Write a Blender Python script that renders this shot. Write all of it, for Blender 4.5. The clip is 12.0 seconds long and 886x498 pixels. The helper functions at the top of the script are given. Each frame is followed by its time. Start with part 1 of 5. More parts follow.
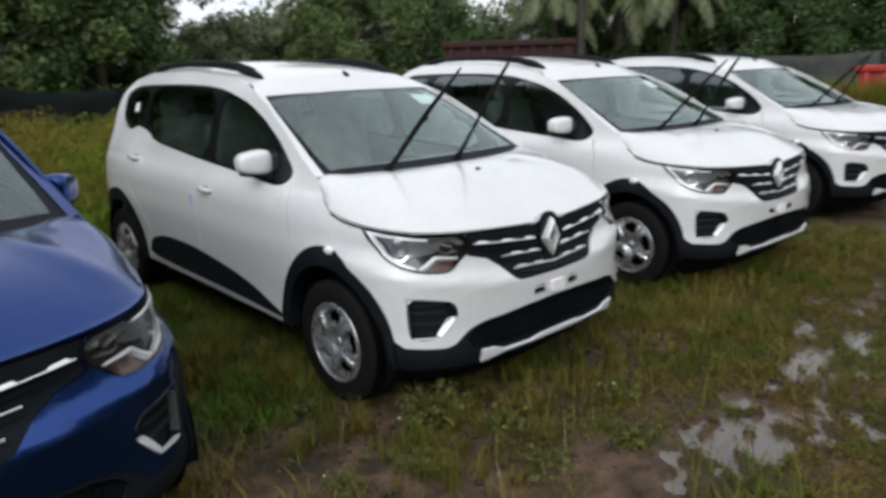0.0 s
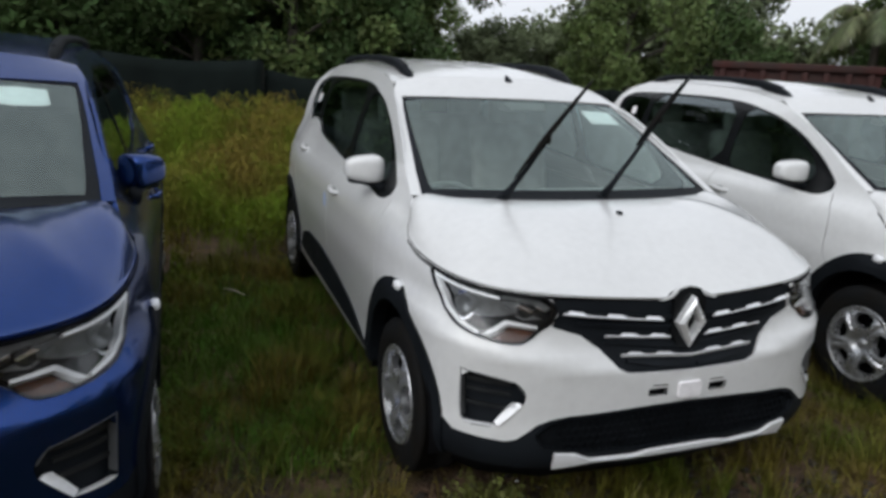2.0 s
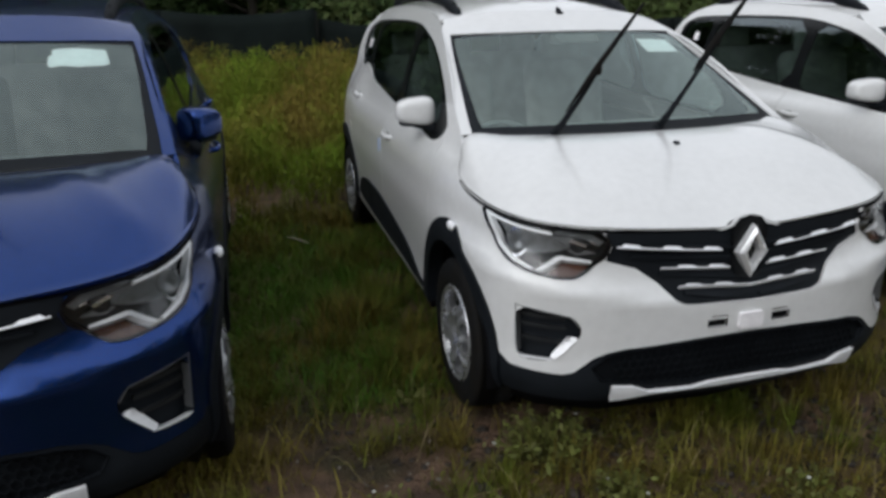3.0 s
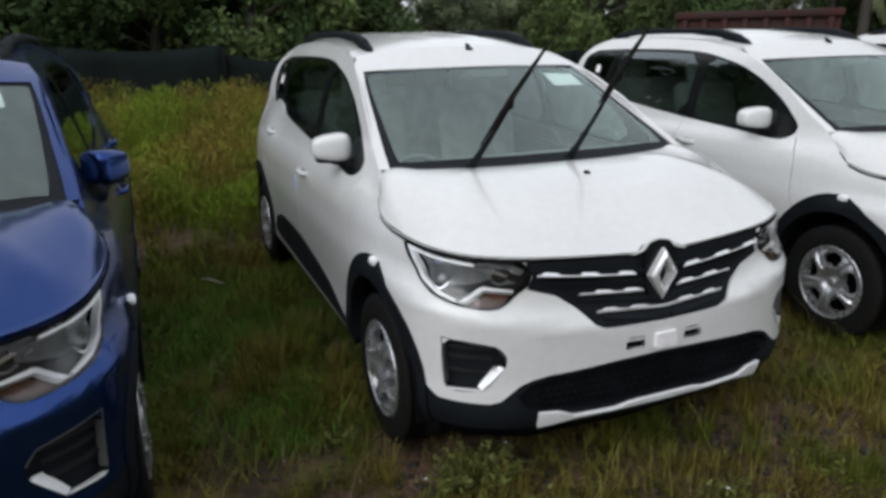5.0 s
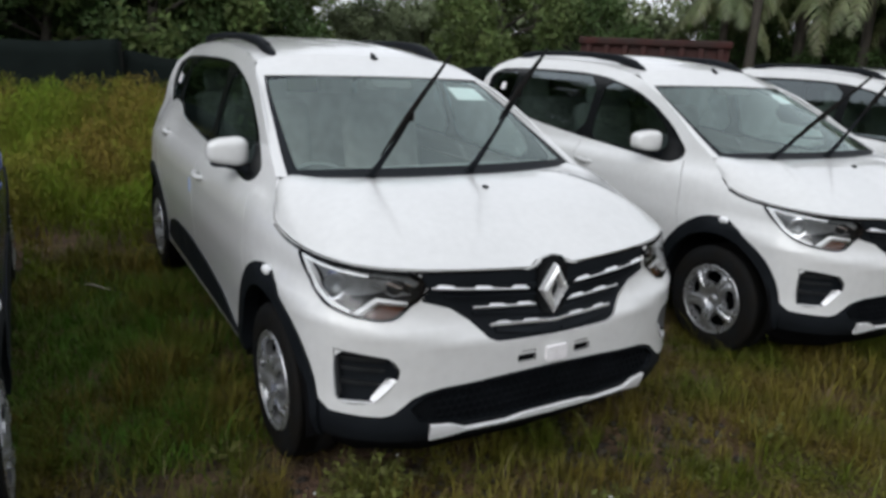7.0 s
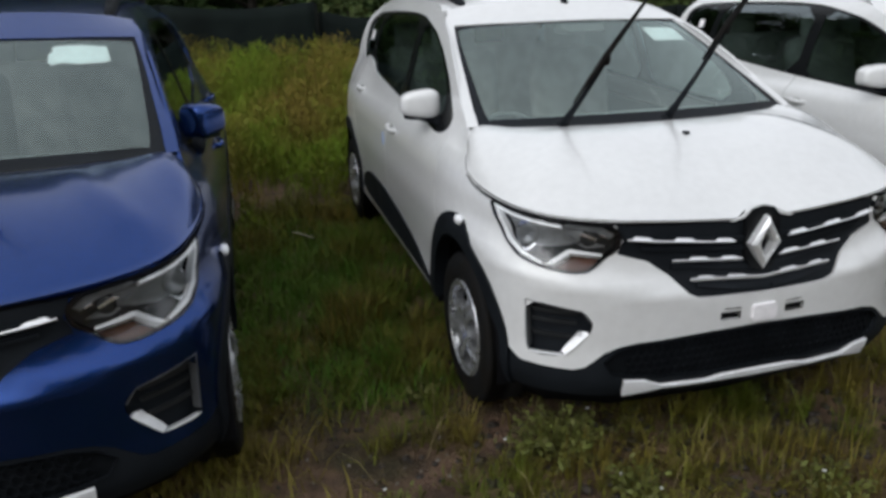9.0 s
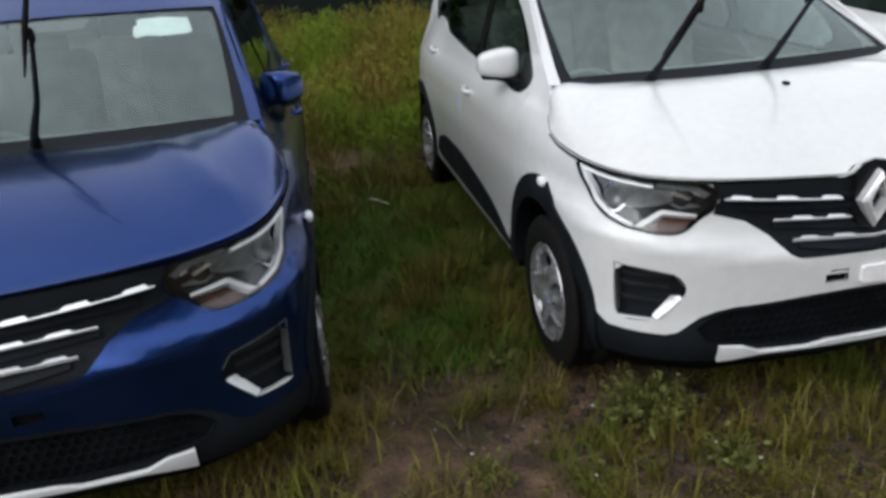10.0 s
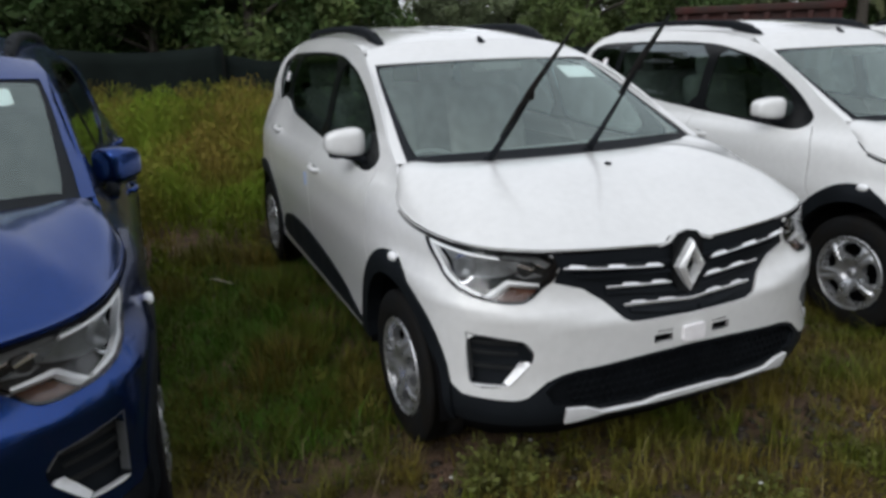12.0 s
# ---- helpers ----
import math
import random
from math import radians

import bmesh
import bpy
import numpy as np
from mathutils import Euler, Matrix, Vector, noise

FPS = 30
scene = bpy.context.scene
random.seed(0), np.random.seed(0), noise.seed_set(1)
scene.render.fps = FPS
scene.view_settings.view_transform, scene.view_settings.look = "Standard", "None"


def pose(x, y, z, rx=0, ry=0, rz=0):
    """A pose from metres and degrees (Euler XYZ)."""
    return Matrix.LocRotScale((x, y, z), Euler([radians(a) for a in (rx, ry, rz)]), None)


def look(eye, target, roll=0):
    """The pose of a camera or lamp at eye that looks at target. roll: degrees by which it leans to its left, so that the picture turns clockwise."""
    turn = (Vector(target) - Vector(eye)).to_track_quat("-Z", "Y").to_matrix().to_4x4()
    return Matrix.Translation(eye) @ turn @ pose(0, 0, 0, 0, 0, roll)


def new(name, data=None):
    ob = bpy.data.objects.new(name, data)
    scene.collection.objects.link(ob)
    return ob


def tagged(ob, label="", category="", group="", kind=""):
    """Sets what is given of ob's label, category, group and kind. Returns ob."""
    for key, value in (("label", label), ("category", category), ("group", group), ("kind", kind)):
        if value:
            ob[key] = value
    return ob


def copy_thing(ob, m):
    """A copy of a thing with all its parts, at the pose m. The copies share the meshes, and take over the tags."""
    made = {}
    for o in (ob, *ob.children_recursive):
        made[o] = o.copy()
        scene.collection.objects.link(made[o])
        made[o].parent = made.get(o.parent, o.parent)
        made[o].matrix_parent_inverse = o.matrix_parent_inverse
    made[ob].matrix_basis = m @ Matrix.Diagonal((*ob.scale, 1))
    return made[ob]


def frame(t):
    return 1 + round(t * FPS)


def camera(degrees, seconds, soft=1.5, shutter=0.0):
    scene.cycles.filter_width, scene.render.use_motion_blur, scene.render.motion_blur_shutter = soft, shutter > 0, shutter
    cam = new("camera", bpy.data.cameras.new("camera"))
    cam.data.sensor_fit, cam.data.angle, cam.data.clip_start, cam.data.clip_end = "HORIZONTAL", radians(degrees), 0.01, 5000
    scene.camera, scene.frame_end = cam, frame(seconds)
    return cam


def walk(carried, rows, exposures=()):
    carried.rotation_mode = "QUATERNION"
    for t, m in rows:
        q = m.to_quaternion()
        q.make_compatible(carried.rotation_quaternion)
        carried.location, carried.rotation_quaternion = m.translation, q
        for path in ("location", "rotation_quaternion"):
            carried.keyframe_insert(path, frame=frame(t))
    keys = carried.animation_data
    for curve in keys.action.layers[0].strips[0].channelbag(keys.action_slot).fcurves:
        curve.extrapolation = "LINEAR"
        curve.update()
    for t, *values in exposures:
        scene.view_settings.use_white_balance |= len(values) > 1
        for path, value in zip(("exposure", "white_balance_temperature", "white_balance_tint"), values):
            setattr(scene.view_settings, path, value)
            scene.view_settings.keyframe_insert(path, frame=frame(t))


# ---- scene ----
cam = camera(64.50, 12.0, soft=3.3, shutter=0.25)
# seconds, eye (metres), yaw, pitch, roll (degrees)
PATH = [
    (0.0, -2.580, -4.004, 1.555, -43.20, -14.62, 1.56),
    (0.5, -2.215, -4.024, 1.580, -33.48, -15.67, 1.31),
    (1.0, -1.975, -3.927, 1.548, -32.29, -16.49, -2.41),
    (1.5, -1.796, -3.755, 1.555, -33.52, -16.69, -1.39),
    (2.0, -1.628, -3.798, 1.537, -20.39, -14.04, -3.05),
    (2.5, -1.562, -3.828, 1.547, -17.85, -16.69, 1.21),
    (2.7, -1.589, -3.830, 1.520, -15.96, -18.75, 0.51),
    (4.3, -1.600, -3.817, 1.534, -20.62, -16.35, 2.63),
    (4.5, -1.602, -3.817, 1.531, -22.88, -15.90, 1.74),
    (5.0, -1.610, -3.826, 1.537, -23.13, -16.20, 0.94),
    (5.5, -1.609, -3.821, 1.536, -23.08, -15.73, 0.91),
    (6.0, -1.600, -3.827, 1.539, -24.79, -15.56, 0.33),
    (6.5, -1.583, -3.831, 1.538, -27.07, -15.71, -1.66),
    (6.7, -1.567, -3.834, 1.538, -29.93, -15.11, -2.44),
    (8.3, -1.600, -3.797, 1.529, -27.97, -16.96, -0.52),
    (8.5, -1.617, -3.792, 1.531, -21.19, -17.70, 0.47),
    (9.0, -1.602, -3.793, 1.522, -16.01, -19.27, 1.33),
    (9.5, -1.602, -3.766, 1.515, -16.51, -20.24, 3.89),
    (10.0, -1.642, -3.743, 1.507, -11.06, -21.91, 4.07),
    (10.5, -1.592, -3.736, 1.493, -14.19, -23.52, 4.35),
    (11.0, -1.604, -3.750, 1.523, -16.77, -20.30, 6.09),
    (11.5, -1.623, -3.755, 1.528, -22.40, -17.25, 2.82),
    (12.0, -1.671, -3.751, 1.505, -23.52, -16.22, 1.62),
]
walk(cam, [(t, pose(x, y, z, 90 + pitch, roll, yaw)) for t, x, y, z, yaw, pitch, roll in PATH],
     [(0.0, 0.17), (0.5, -0.06), (1.0, -0.05), (1.5, 0.01), (2.0, -0.07), (2.6, -0.13), (4.3, -0.01), (5.0, 0.02), (6.0, 0.05), (6.7, 0.05), (8.3, -0.19), (8.6, -0.19), (9.0, 0.02), (9.5, 0.06), (10.0, 0.21), (10.6, 0.28), (11.0, 0.26), (11.5, 0.03), (12.0, 0.01)])

# ---- light: a bright overcast afternoon ----
world = bpy.data.worlds.new("overcast_sky")
scene.world = world
world.use_nodes = True
wn, wl = world.node_tree.nodes, world.node_tree.links
sky = wn.new("ShaderNodeTexSky")
sky.sky_type, sky.sun_disc = "NISHITA", False
sky.sun_elevation, sky.sun_rotation = radians(52), radians(200)
sky.air_density, sky.dust_density = 1.0, 5.0
grey = wn.new("ShaderNodeHueSaturation")
grey.inputs["Saturation"].default_value = 0.22
wl.new(sky.outputs["Color"], grey.inputs["Color"])
# a cloud deck, brighter overhead than at the horizon
way, xyz, deck = wn.new("ShaderNodeTexCoord"), wn.new("ShaderNodeSeparateXYZ"), wn.new("ShaderNodeMapRange")
cloud, drift = wn.new("ShaderNodeTexNoise"), wn.new("ShaderNodeMapRange")
deck.inputs["From Min"].default_value, deck.inputs["From Max"].default_value = 0.0, 1.0
deck.inputs["To Min"].default_value, deck.inputs["To Max"].default_value = 11.0, 11.2
cloud.inputs["Scale"].default_value, cloud.inputs["Detail"].default_value = 1.6, 4
drift.inputs["To Min"].default_value, drift.inputs["To Max"].default_value = 0.7, 1.3
mulc, tintc, skymix = wn.new("ShaderNodeMath"), wn.new("ShaderNodeVectorMath"), wn.new("ShaderNodeMix")
mulc.operation, tintc.operation, skymix.data_type = "MULTIPLY", "SCALE", "RGBA"
tintc.inputs[0].default_value = (0.955, 1.0, 1.08)
skymix.inputs[0].default_value = 0.85
wl.new(way.outputs["Generated"], xyz.inputs["Vector"])
wl.new(way.outputs["Generated"], cloud.inputs["Vector"])
wl.new(xyz.outputs["Z"], deck.inputs["Value"])
wl.new(cloud.outputs["Fac"], drift.inputs["Value"])
wl.new(deck.outputs["Result"], mulc.inputs[0])
wl.new(drift.outputs["Result"], mulc.inputs[1])
wl.new(mulc.outputs["Value"], tintc.inputs["Scale"])
wl.new(grey.outputs["Color"], skymix.inputs[6])
wl.new(tintc.outputs["Vector"], skymix.inputs[7])
wl.new(skymix.outputs[2], wn["Background"].inputs["Color"])
wn["Background"].inputs["Strength"].default_value = 0.095
sun = new("sun", bpy.data.lights.new("sun", "SUN"))
sun.data.energy, sun.data.angle, sun.data.color = 1.5, radians(50), (1.0, 1.0, 1.0)
sun.matrix_world = look((-13, -8, 9.5), (0, 0, 0))

# ---- materials ----
def mat(name, base, rough=0.5, metal=0.0, vary=0.0, scale=8.0, fine=90.0, bump=0.0, coat=0.0, spec=0.5, island=0.0, second=None, wear=0.5):
    """A surface with mottling at two scales. second: a colour that the coarse mottling mixes in."""
    m = bpy.data.materials.new(name)
    m.use_nodes = True
    n, l = m.node_tree.nodes, m.node_tree.links
    b = n["Principled BSDF"]
    b.inputs["Roughness"].default_value, b.inputs["Metallic"].default_value = rough, metal
    b.inputs["Coat Weight"].default_value, b.inputs["Coat Roughness"].default_value = coat, 0.04
    b.inputs["Specular IOR Level"].default_value = spec
    b.inputs["Base Color"].default_value = (*base, 1)
    co = n.new("ShaderNodeTexCoord")
    if vary or second or bump:
        big, small = n.new("ShaderNodeTexNoise"), n.new("ShaderNodeTexNoise")
        big.inputs["Scale"].default_value, small.inputs["Scale"].default_value = scale, fine
        big.inputs["Detail"].default_value, small.inputs["Detail"].default_value = 5, 3
        l.new(co.outputs["Object"], big.inputs["Vector"])
        l.new(co.outputs["Object"], small.inputs["Vector"])
    if vary or second:
        ramp = n.new("ShaderNodeValToRGB")
        ramp.color_ramp.elements[0].position, ramp.color_ramp.elements[1].position = 0.5 - 0.2 * wear, 0.5 + 0.3 * wear
        other = second or tuple(c * (1 - vary) for c in base)
        ramp.color_ramp.elements[0].color, ramp.color_ramp.elements[1].color = (*other, 1), (*base, 1)
        l.new(big.outputs["Fac"], ramp.inputs["Fac"])
        mix = n.new("ShaderNodeMix")
        mix.data_type, mix.blend_type = "RGBA", "MULTIPLY"
        mix.inputs[0].default_value = min(1.0, vary + 0.15)
        l.new(ramp.outputs["Color"], mix.inputs[6])
        lift = n.new("ShaderNodeMapRange")
        lift.inputs["To Min"].default_value, lift.inputs["To Max"].default_value = 0.55, 1.3
        l.new(small.outputs["Fac"], lift.inputs["Value"])
        l.new(lift.outputs["Result"], mix.inputs[7])
        out = mix.outputs[2]
        if island:
            geo, hsv = n.new("ShaderNodeNewGeometry"), n.new("ShaderNodeHueSaturation")
            val, hue = n.new("ShaderNodeMapRange"), n.new("ShaderNodeMapRange")
            val.inputs["To Min"].default_value, val.inputs["To Max"].default_value = 1 - island, 1 + island
            hue.inputs["To Min"].default_value, hue.inputs["To Max"].default_value = 0.5 - 0.05 * island, 0.5 + 0.035 * island
            l.new(geo.outputs["Random Per Island"], val.inputs["Value"])
            l.new(geo.outputs["Random Per Island"], hue.inputs["Value"])
            l.new(val.outputs["Result"], hsv.inputs["Value"])
            l.new(hue.outputs["Result"], hsv.inputs["Hue"])
            l.new(out, hsv.inputs["Color"])
            out = hsv.outputs["Color"]
        l.new(out, b.inputs["Base Color"])
        rr = n.new("ShaderNodeMapRange")
        rr.inputs["To Min"].default_value, rr.inputs["To Max"].default_value = max(0.02, rough * 0.8), min(1, rough * 1.2)
        l.new(big.outputs["Fac"], rr.inputs["Value"])
        l.new(rr.outputs["Result"], b.inputs["Roughness"])
    if bump:
        bp = n.new("ShaderNodeBump")
        bp.inputs["Strength"].default_value, bp.inputs["Distance"].default_value = bump, 0.01
        l.new(small.outputs["Fac"], bp.inputs["Height"])
        l.new(bp.outputs["Normal"], b.inputs["Normal"])
    return m


def paint(name, base, metal, rough, drops):
    """Car lacquer with a coat, thin dust and standing rain drops."""
    m = mat(name, base, rough, metal, vary=0.04, scale=3.0, fine=30.0, coat=1.0)
    n, l = m.node_tree.nodes, m.node_tree.links
    b = n["Principled BSDF"]
    co = n.new("ShaderNodeTexCoord")
    vor, big, mul = n.new("ShaderNodeTexVoronoi"), n.new("ShaderNodeTexNoise"), n.new("ShaderNodeMath")
    vor.inputs["Scale"].default_value = 85
    big.inputs["Scale"].default_value = 3.5
    drop, wet = n.new("ShaderNodeMapRange"), n.new("ShaderNodeMapRange")
    drop.inputs["From Min"].default_value, drop.inputs["From Max"].default_value = 0.32, 0.12
    wet.inputs["From Min"].default_value, wet.inputs["From Max"].default_value = 0.44, 0.54
    mul.operation = "MULTIPLY"
    l.new(co.outputs["Object"], vor.inputs["Vector"])
    l.new(co.outputs["Object"], big.inputs["Vector"])
    l.new(vor.outputs["Distance"], drop.inputs["Value"])
    l.new(big.outputs["Fac"], wet.inputs["Value"])
    l.new(drop.outputs["Result"], mul.inputs[0])
    l.new(wet.outputs["Result"], mul.inputs[1])
    bp = n.new("ShaderNodeBump")
    bp.inputs["Strength"].default_value, bp.inputs["Distance"].default_value = drops, 0.003
    # drops stand on the flat tops only
    part_z, top, keep = n.new("ShaderNodeSeparateXYZ"), n.new("ShaderNodeMapRange"), n.new("ShaderNodeMath")
    top.inputs["From Min"].default_value, top.inputs["From Max"].default_value = 0.84, 0.92
    keep.operation = "MULTIPLY"
    l.new(co.outputs["Object"], part_z.inputs["Vector"])
    l.new(part_z.outputs["Z"], top.inputs["Value"])
    l.new(mul.outputs["Value"], keep.inputs[0])
    l.new(top.outputs["Result"], keep.inputs[1])
    l.new(keep.outputs["Value"], bp.inputs["Height"])
    l.new(bp.outputs["Normal"], b.inputs["Coat Normal"])
    if metal > 0.5:
        b.inputs["Coat Weight"].default_value = 0.42
        b.inputs["Coat Roughness"].default_value = 0.03
    return m


def glass(name, tint, gloss=1.5, sheen=(1, 1, 1)):
    """A pane: tinted, clear, with a mirror's gloss that grows at a grazing look."""
    m = bpy.data.materials.new(name)
    m.use_nodes = True
    n, l = m.node_tree.nodes, m.node_tree.links
    for x in list(n):
        n.remove(x)
    out, mix, tr, gl, fr = (n.new("ShaderNode" + k) for k in ("OutputMaterial", "MixShader", "BsdfTransparent", "BsdfGlossy", "Fresnel"))
    tr.inputs["Color"].default_value = (*tint, 1)
    gl.inputs["Roughness"].default_value = 0.02
    gl.inputs["Color"].default_value = (*sheen, 1)
    fr.inputs["IOR"].default_value = gloss
    l.new(fr.outputs["Fac"], mix.inputs["Fac"])
    l.new(tr.outputs["BSDF"], mix.inputs[1])
    l.new(gl.outputs["BSDF"], mix.inputs[2])
    l.new(mix.outputs["Shader"], out.inputs["Surface"])
    return m


WHITE = paint("white_lacquer", (0.675, 0.68, 0.68), 0.0, 0.35, 0.15)
BLUE = paint("blue_metallic_lacquer", (0.012, 0.044, 0.185), 0.92, 0.24, 0.45)
PLASTIC = mat("black_plastic", (0.0105, 0.0130, 0.0165), 0.6, vary=0.3, scale=6, fine=220, bump=0.15, spec=0.11)
# paler black plastic: sky reflected on the pocket ledges, put into the colour
SKYLIT_SLAT = mat("sky_lit_black_plastic", (0.015, 0.017, 0.019), 0.45, vary=0.25, scale=14, spec=0.4)
GLOSSBLACK = mat("gloss_black_plastic", (0.009, 0.010, 0.011), 0.22, vary=0.2, scale=5, spec=0.13)
INTAKE_BLACK = mat("matt_black_intake", (0.0062, 0.0076, 0.0095), 0.7, vary=0.3, scale=9, spec=0.07)
DARK = mat("dark_void", (0.005, 0.005, 0.006), 0.8, vary=0.2, spec=0.08)
CHROME = mat("chrome", (0.92, 0.93, 0.95), 0.18, 0.9, vary=0.04, scale=20)
# plain white in place of the sky mirrored by the lamp's chrome strips
SKYWHITE = mat("sky_white_strip", (0.95, 0.96, 0.97), 0.3, 0.0, vary=0.04, scale=30)
SATIN = mat("satin_silver_plastic", (0.80, 0.81, 0.83), 0.35, 0.35, vary=0.08, scale=14)
WHITEPLASTIC = mat("pale_skid_plastic", (0.84, 0.85, 0.87), 0.4, 0.1, vary=0.08, scale=9)
RUBBER = mat("tyre_rubber", (0.0095, 0.0105, 0.0115), 0.8, vary=0.3, scale=9, fine=60, bump=0.3, second=(0.010, 0.009, 0.008), spec=0.10)
RIM = mat("silver_wheel_paint", (0.53, 0.54, 0.56), 0.28, 0.78, vary=0.1, scale=20)
WINDSCREEN = glass("windscreen_glass", (0.85, 0.98, 0.94), 2.0, (0.85, 1.0, 0.975))
SIDEGLASS = glass("tinted_side_glass", (0.13, 0.18, 0.17), 2.2, (0.86, 0.97, 1.0))
LENS = glass("headlight_lens", (0.96, 0.97, 0.98), 1.5)
# grey in place of the glint along the fog pocket's gloss edges
EDGEGLINT = mat("edge_glint_trim", (0.13, 0.135, 0.14), 0.3, 0.3, vary=0.15, scale=20)
AMBER = mat("amber_indicator", (0.11, 0.040, 0.020), 0.25, vary=0.3, scale=60)
LAMPBOWL = mat("lamp_bowl", (0.034, 0.037, 0.040), 0.25, 0.3, vary=0.4, scale=30)
LAMPGREY = mat("grey_lamp_bezel", (0.25, 0.262, 0.27), 0.3, 0.4, vary=0.2, scale=35)
FABRIC = mat("grey_seat_fabric", (0.62, 0.63, 0.61), 0.9, vary=0.2, scale=10, fine=300, bump=0.2)
LINING = mat("grey_cabin_plastic", (0.33, 0.34, 0.335), 0.7, vary=0.2, scale=8)
DARKFABRIC = mat("charcoal_seat_fabric", (0.20, 0.205, 0.20), 0.9, vary=0.3, scale=10, fine=300, bump=0.2)
DARKLINING = mat("dark_cabin_plastic", (0.13, 0.135, 0.13), 0.7, vary=0.2, scale=8)
BADGE = mat("badge_chrome", (0.86, 0.87, 0.88), 0.26, 0.6, vary=0.04, scale=20)
HEADLINER = mat("pale_roof_lining", (0.68, 0.68, 0.66), 0.9, vary=0.1, scale=10)
PAPER = mat("paper_sticker", (0.88, 0.86, 0.88), 0.7, vary=0.08, scale=30)
FILM = mat("blue_film_sticker", (0.30, 0.42, 0.72), 0.5, vary=0.1, scale=40)

# ---- mesh helpers ----
def arr(x):
    return np.asarray(x, float)


def from_arrays(name, verts, faces, material, normals=None, smooth=True):
    me = bpy.data.meshes.new(name)
    me.from_pydata([tuple(v) for v in verts], [], [tuple(int(i) for i in f) for f in faces])
    me.polygons.foreach_set("use_smooth", [smooth] * len(me.polygons))
    me.materials.append(material)
    if normals is not None:
        me.normals_split_custom_set([tuple(v) for v in normals])
    me.update()
    return me


def part(name, me, parent, label=""):
    """Links a mesh as one part under a thing or a part."""
    if isinstance(me, bmesh.types.BMesh):
        raise TypeError("give a mesh")
    ob = new(name, me)
    ob.parent = parent
    return tagged(ob, label)


def thing(name, label, category, group="", kind="", at=None):
    ob = new(name)
    ob.empty_display_size = 0.1
    if at is not None:
        ob.matrix_basis = at
    return tagged(ob, label, category, group, kind)


def from_bm(name, bm, material, smooth=True):
    me = bpy.data.meshes.new(name)
    bmesh.ops.recalc_face_normals(bm, faces=bm.faces)
    bm.to_mesh(me)
    bm.free()
    me.polygons.foreach_set("use_smooth", [smooth] * len(me.polygons))
    me.materials.append(material)
    return me


def box(bm, centre, size, turn=(0, 0, 0), bevel=0.0, segments=2):
    """A box with rounded edges, added to bm."""
    made = bmesh.ops.create_cube(bm, size=1.0)["verts"]
    bmesh.ops.transform(bm, verts=made, matrix=pose(*centre, *turn) @ Matrix.Diagonal((*size, 1)))
    if bevel:
        edges = list({e for v in made for e in v.link_edges})
        bmesh.ops.bevel(bm, geom=edges, offset=bevel, segments=segments, affect="EDGES", profile=0.5)
    return bm


def blob(bm, centre, size, turn=(0, 0, 0), power=0.6, segs=20, rings=12):
    """A rounded box: a superellipsoid, added to bm."""
    made = bmesh.ops.create_uvsphere(bm, u_segments=segs, v_segments=rings, radius=1.0)["verts"]
    for v in made:
        v.co = Vector([math.copysign(abs(c) ** power, c) for c in v.co])
    bmesh.ops.transform(bm, verts=made, matrix=pose(*centre, *turn) @ Matrix.Diagonal((*size, 1)))
    return bm


def tube(bm, pts, radius, sides=8, flat=1.0):
    """A swept round bar along pts; radius may be a list, flat squeezes it across."""
    pts = [Vector(p) for p in pts]
    rs = radius if isinstance(radius, (list, tuple)) else [radius] * len(pts)
    rings = []
    for i, p in enumerate(pts):
        d = (pts[min(i + 1, len(pts) - 1)] - pts[max(i - 1, 0)]).normalized()
        a = d.cross(Vector((0, 0, 1)))
        a = a.normalized() if a.length > 1e-4 else Vector((1, 0, 0))
        b = a.cross(d).normalized()
        rings.append([bm.verts.new(p + rs[i] * (flat * a * math.cos(2 * math.pi * k / sides) + b * math.sin(2 * math.pi * k / sides))) for k in range(sides)])
    for r, q in zip(rings, rings[1:]):
        for k in range(sides):
            bm.faces.new((r[k], r[(k + 1) % sides], q[(k + 1) % sides], q[k]))
    bm.faces.new(rings[0][::-1])
    bm.faces.new(rings[-1])
    return bm


def lathe(name, profile, material, segs=48):
    """A turned body round the x axis; profile: (x, radius) rows."""
    verts, faces, k = [], [], len(profile)
    for i in range(segs):
        a = 2 * math.pi * i / segs
        verts += [(x, r * math.cos(a), r * math.sin(a)) for x, r in profile]
    for i in range(segs):
        j = (i + 1) % segs
        faces += [(i * k + c, i * k + c + 1, j * k + c + 1, j * k + c) for c in range(k - 1)]
    return from_arrays(name, verts, faces, material)


def spline(xs, ys):
    """Smooth interpolation of numbers or rows of numbers."""
    xs, ys = arr(xs), arr(ys)
    ys = ys[:, None] if ys.ndim == 1 else ys
    m = np.gradient(ys, xs, axis=0)

    def f(x):
        x = np.clip(arr(x), xs[0], xs[-1])
        i = np.clip(np.searchsorted(xs, x) - 1, 0, len(xs) - 2)
        h = xs[i + 1] - xs[i]
        t, h = ((x - xs[i]) / h)[..., None], h[..., None]
        r = (2 * t**3 - 3 * t**2 + 1) * ys[i] + (t**3 - 2 * t**2 + t) * h * m[i] + (3 * t**2 - 2 * t**3) * ys[i + 1] + (t**3 - t**2) * h * m[i + 1]
        return r if r.shape[-1] > 1 else r[..., 0]
    return f


def ease(a, b, x):
    t = np.clip((x - a) / (b - a), 0, 1)
    return t * t * (3 - 2 * t)


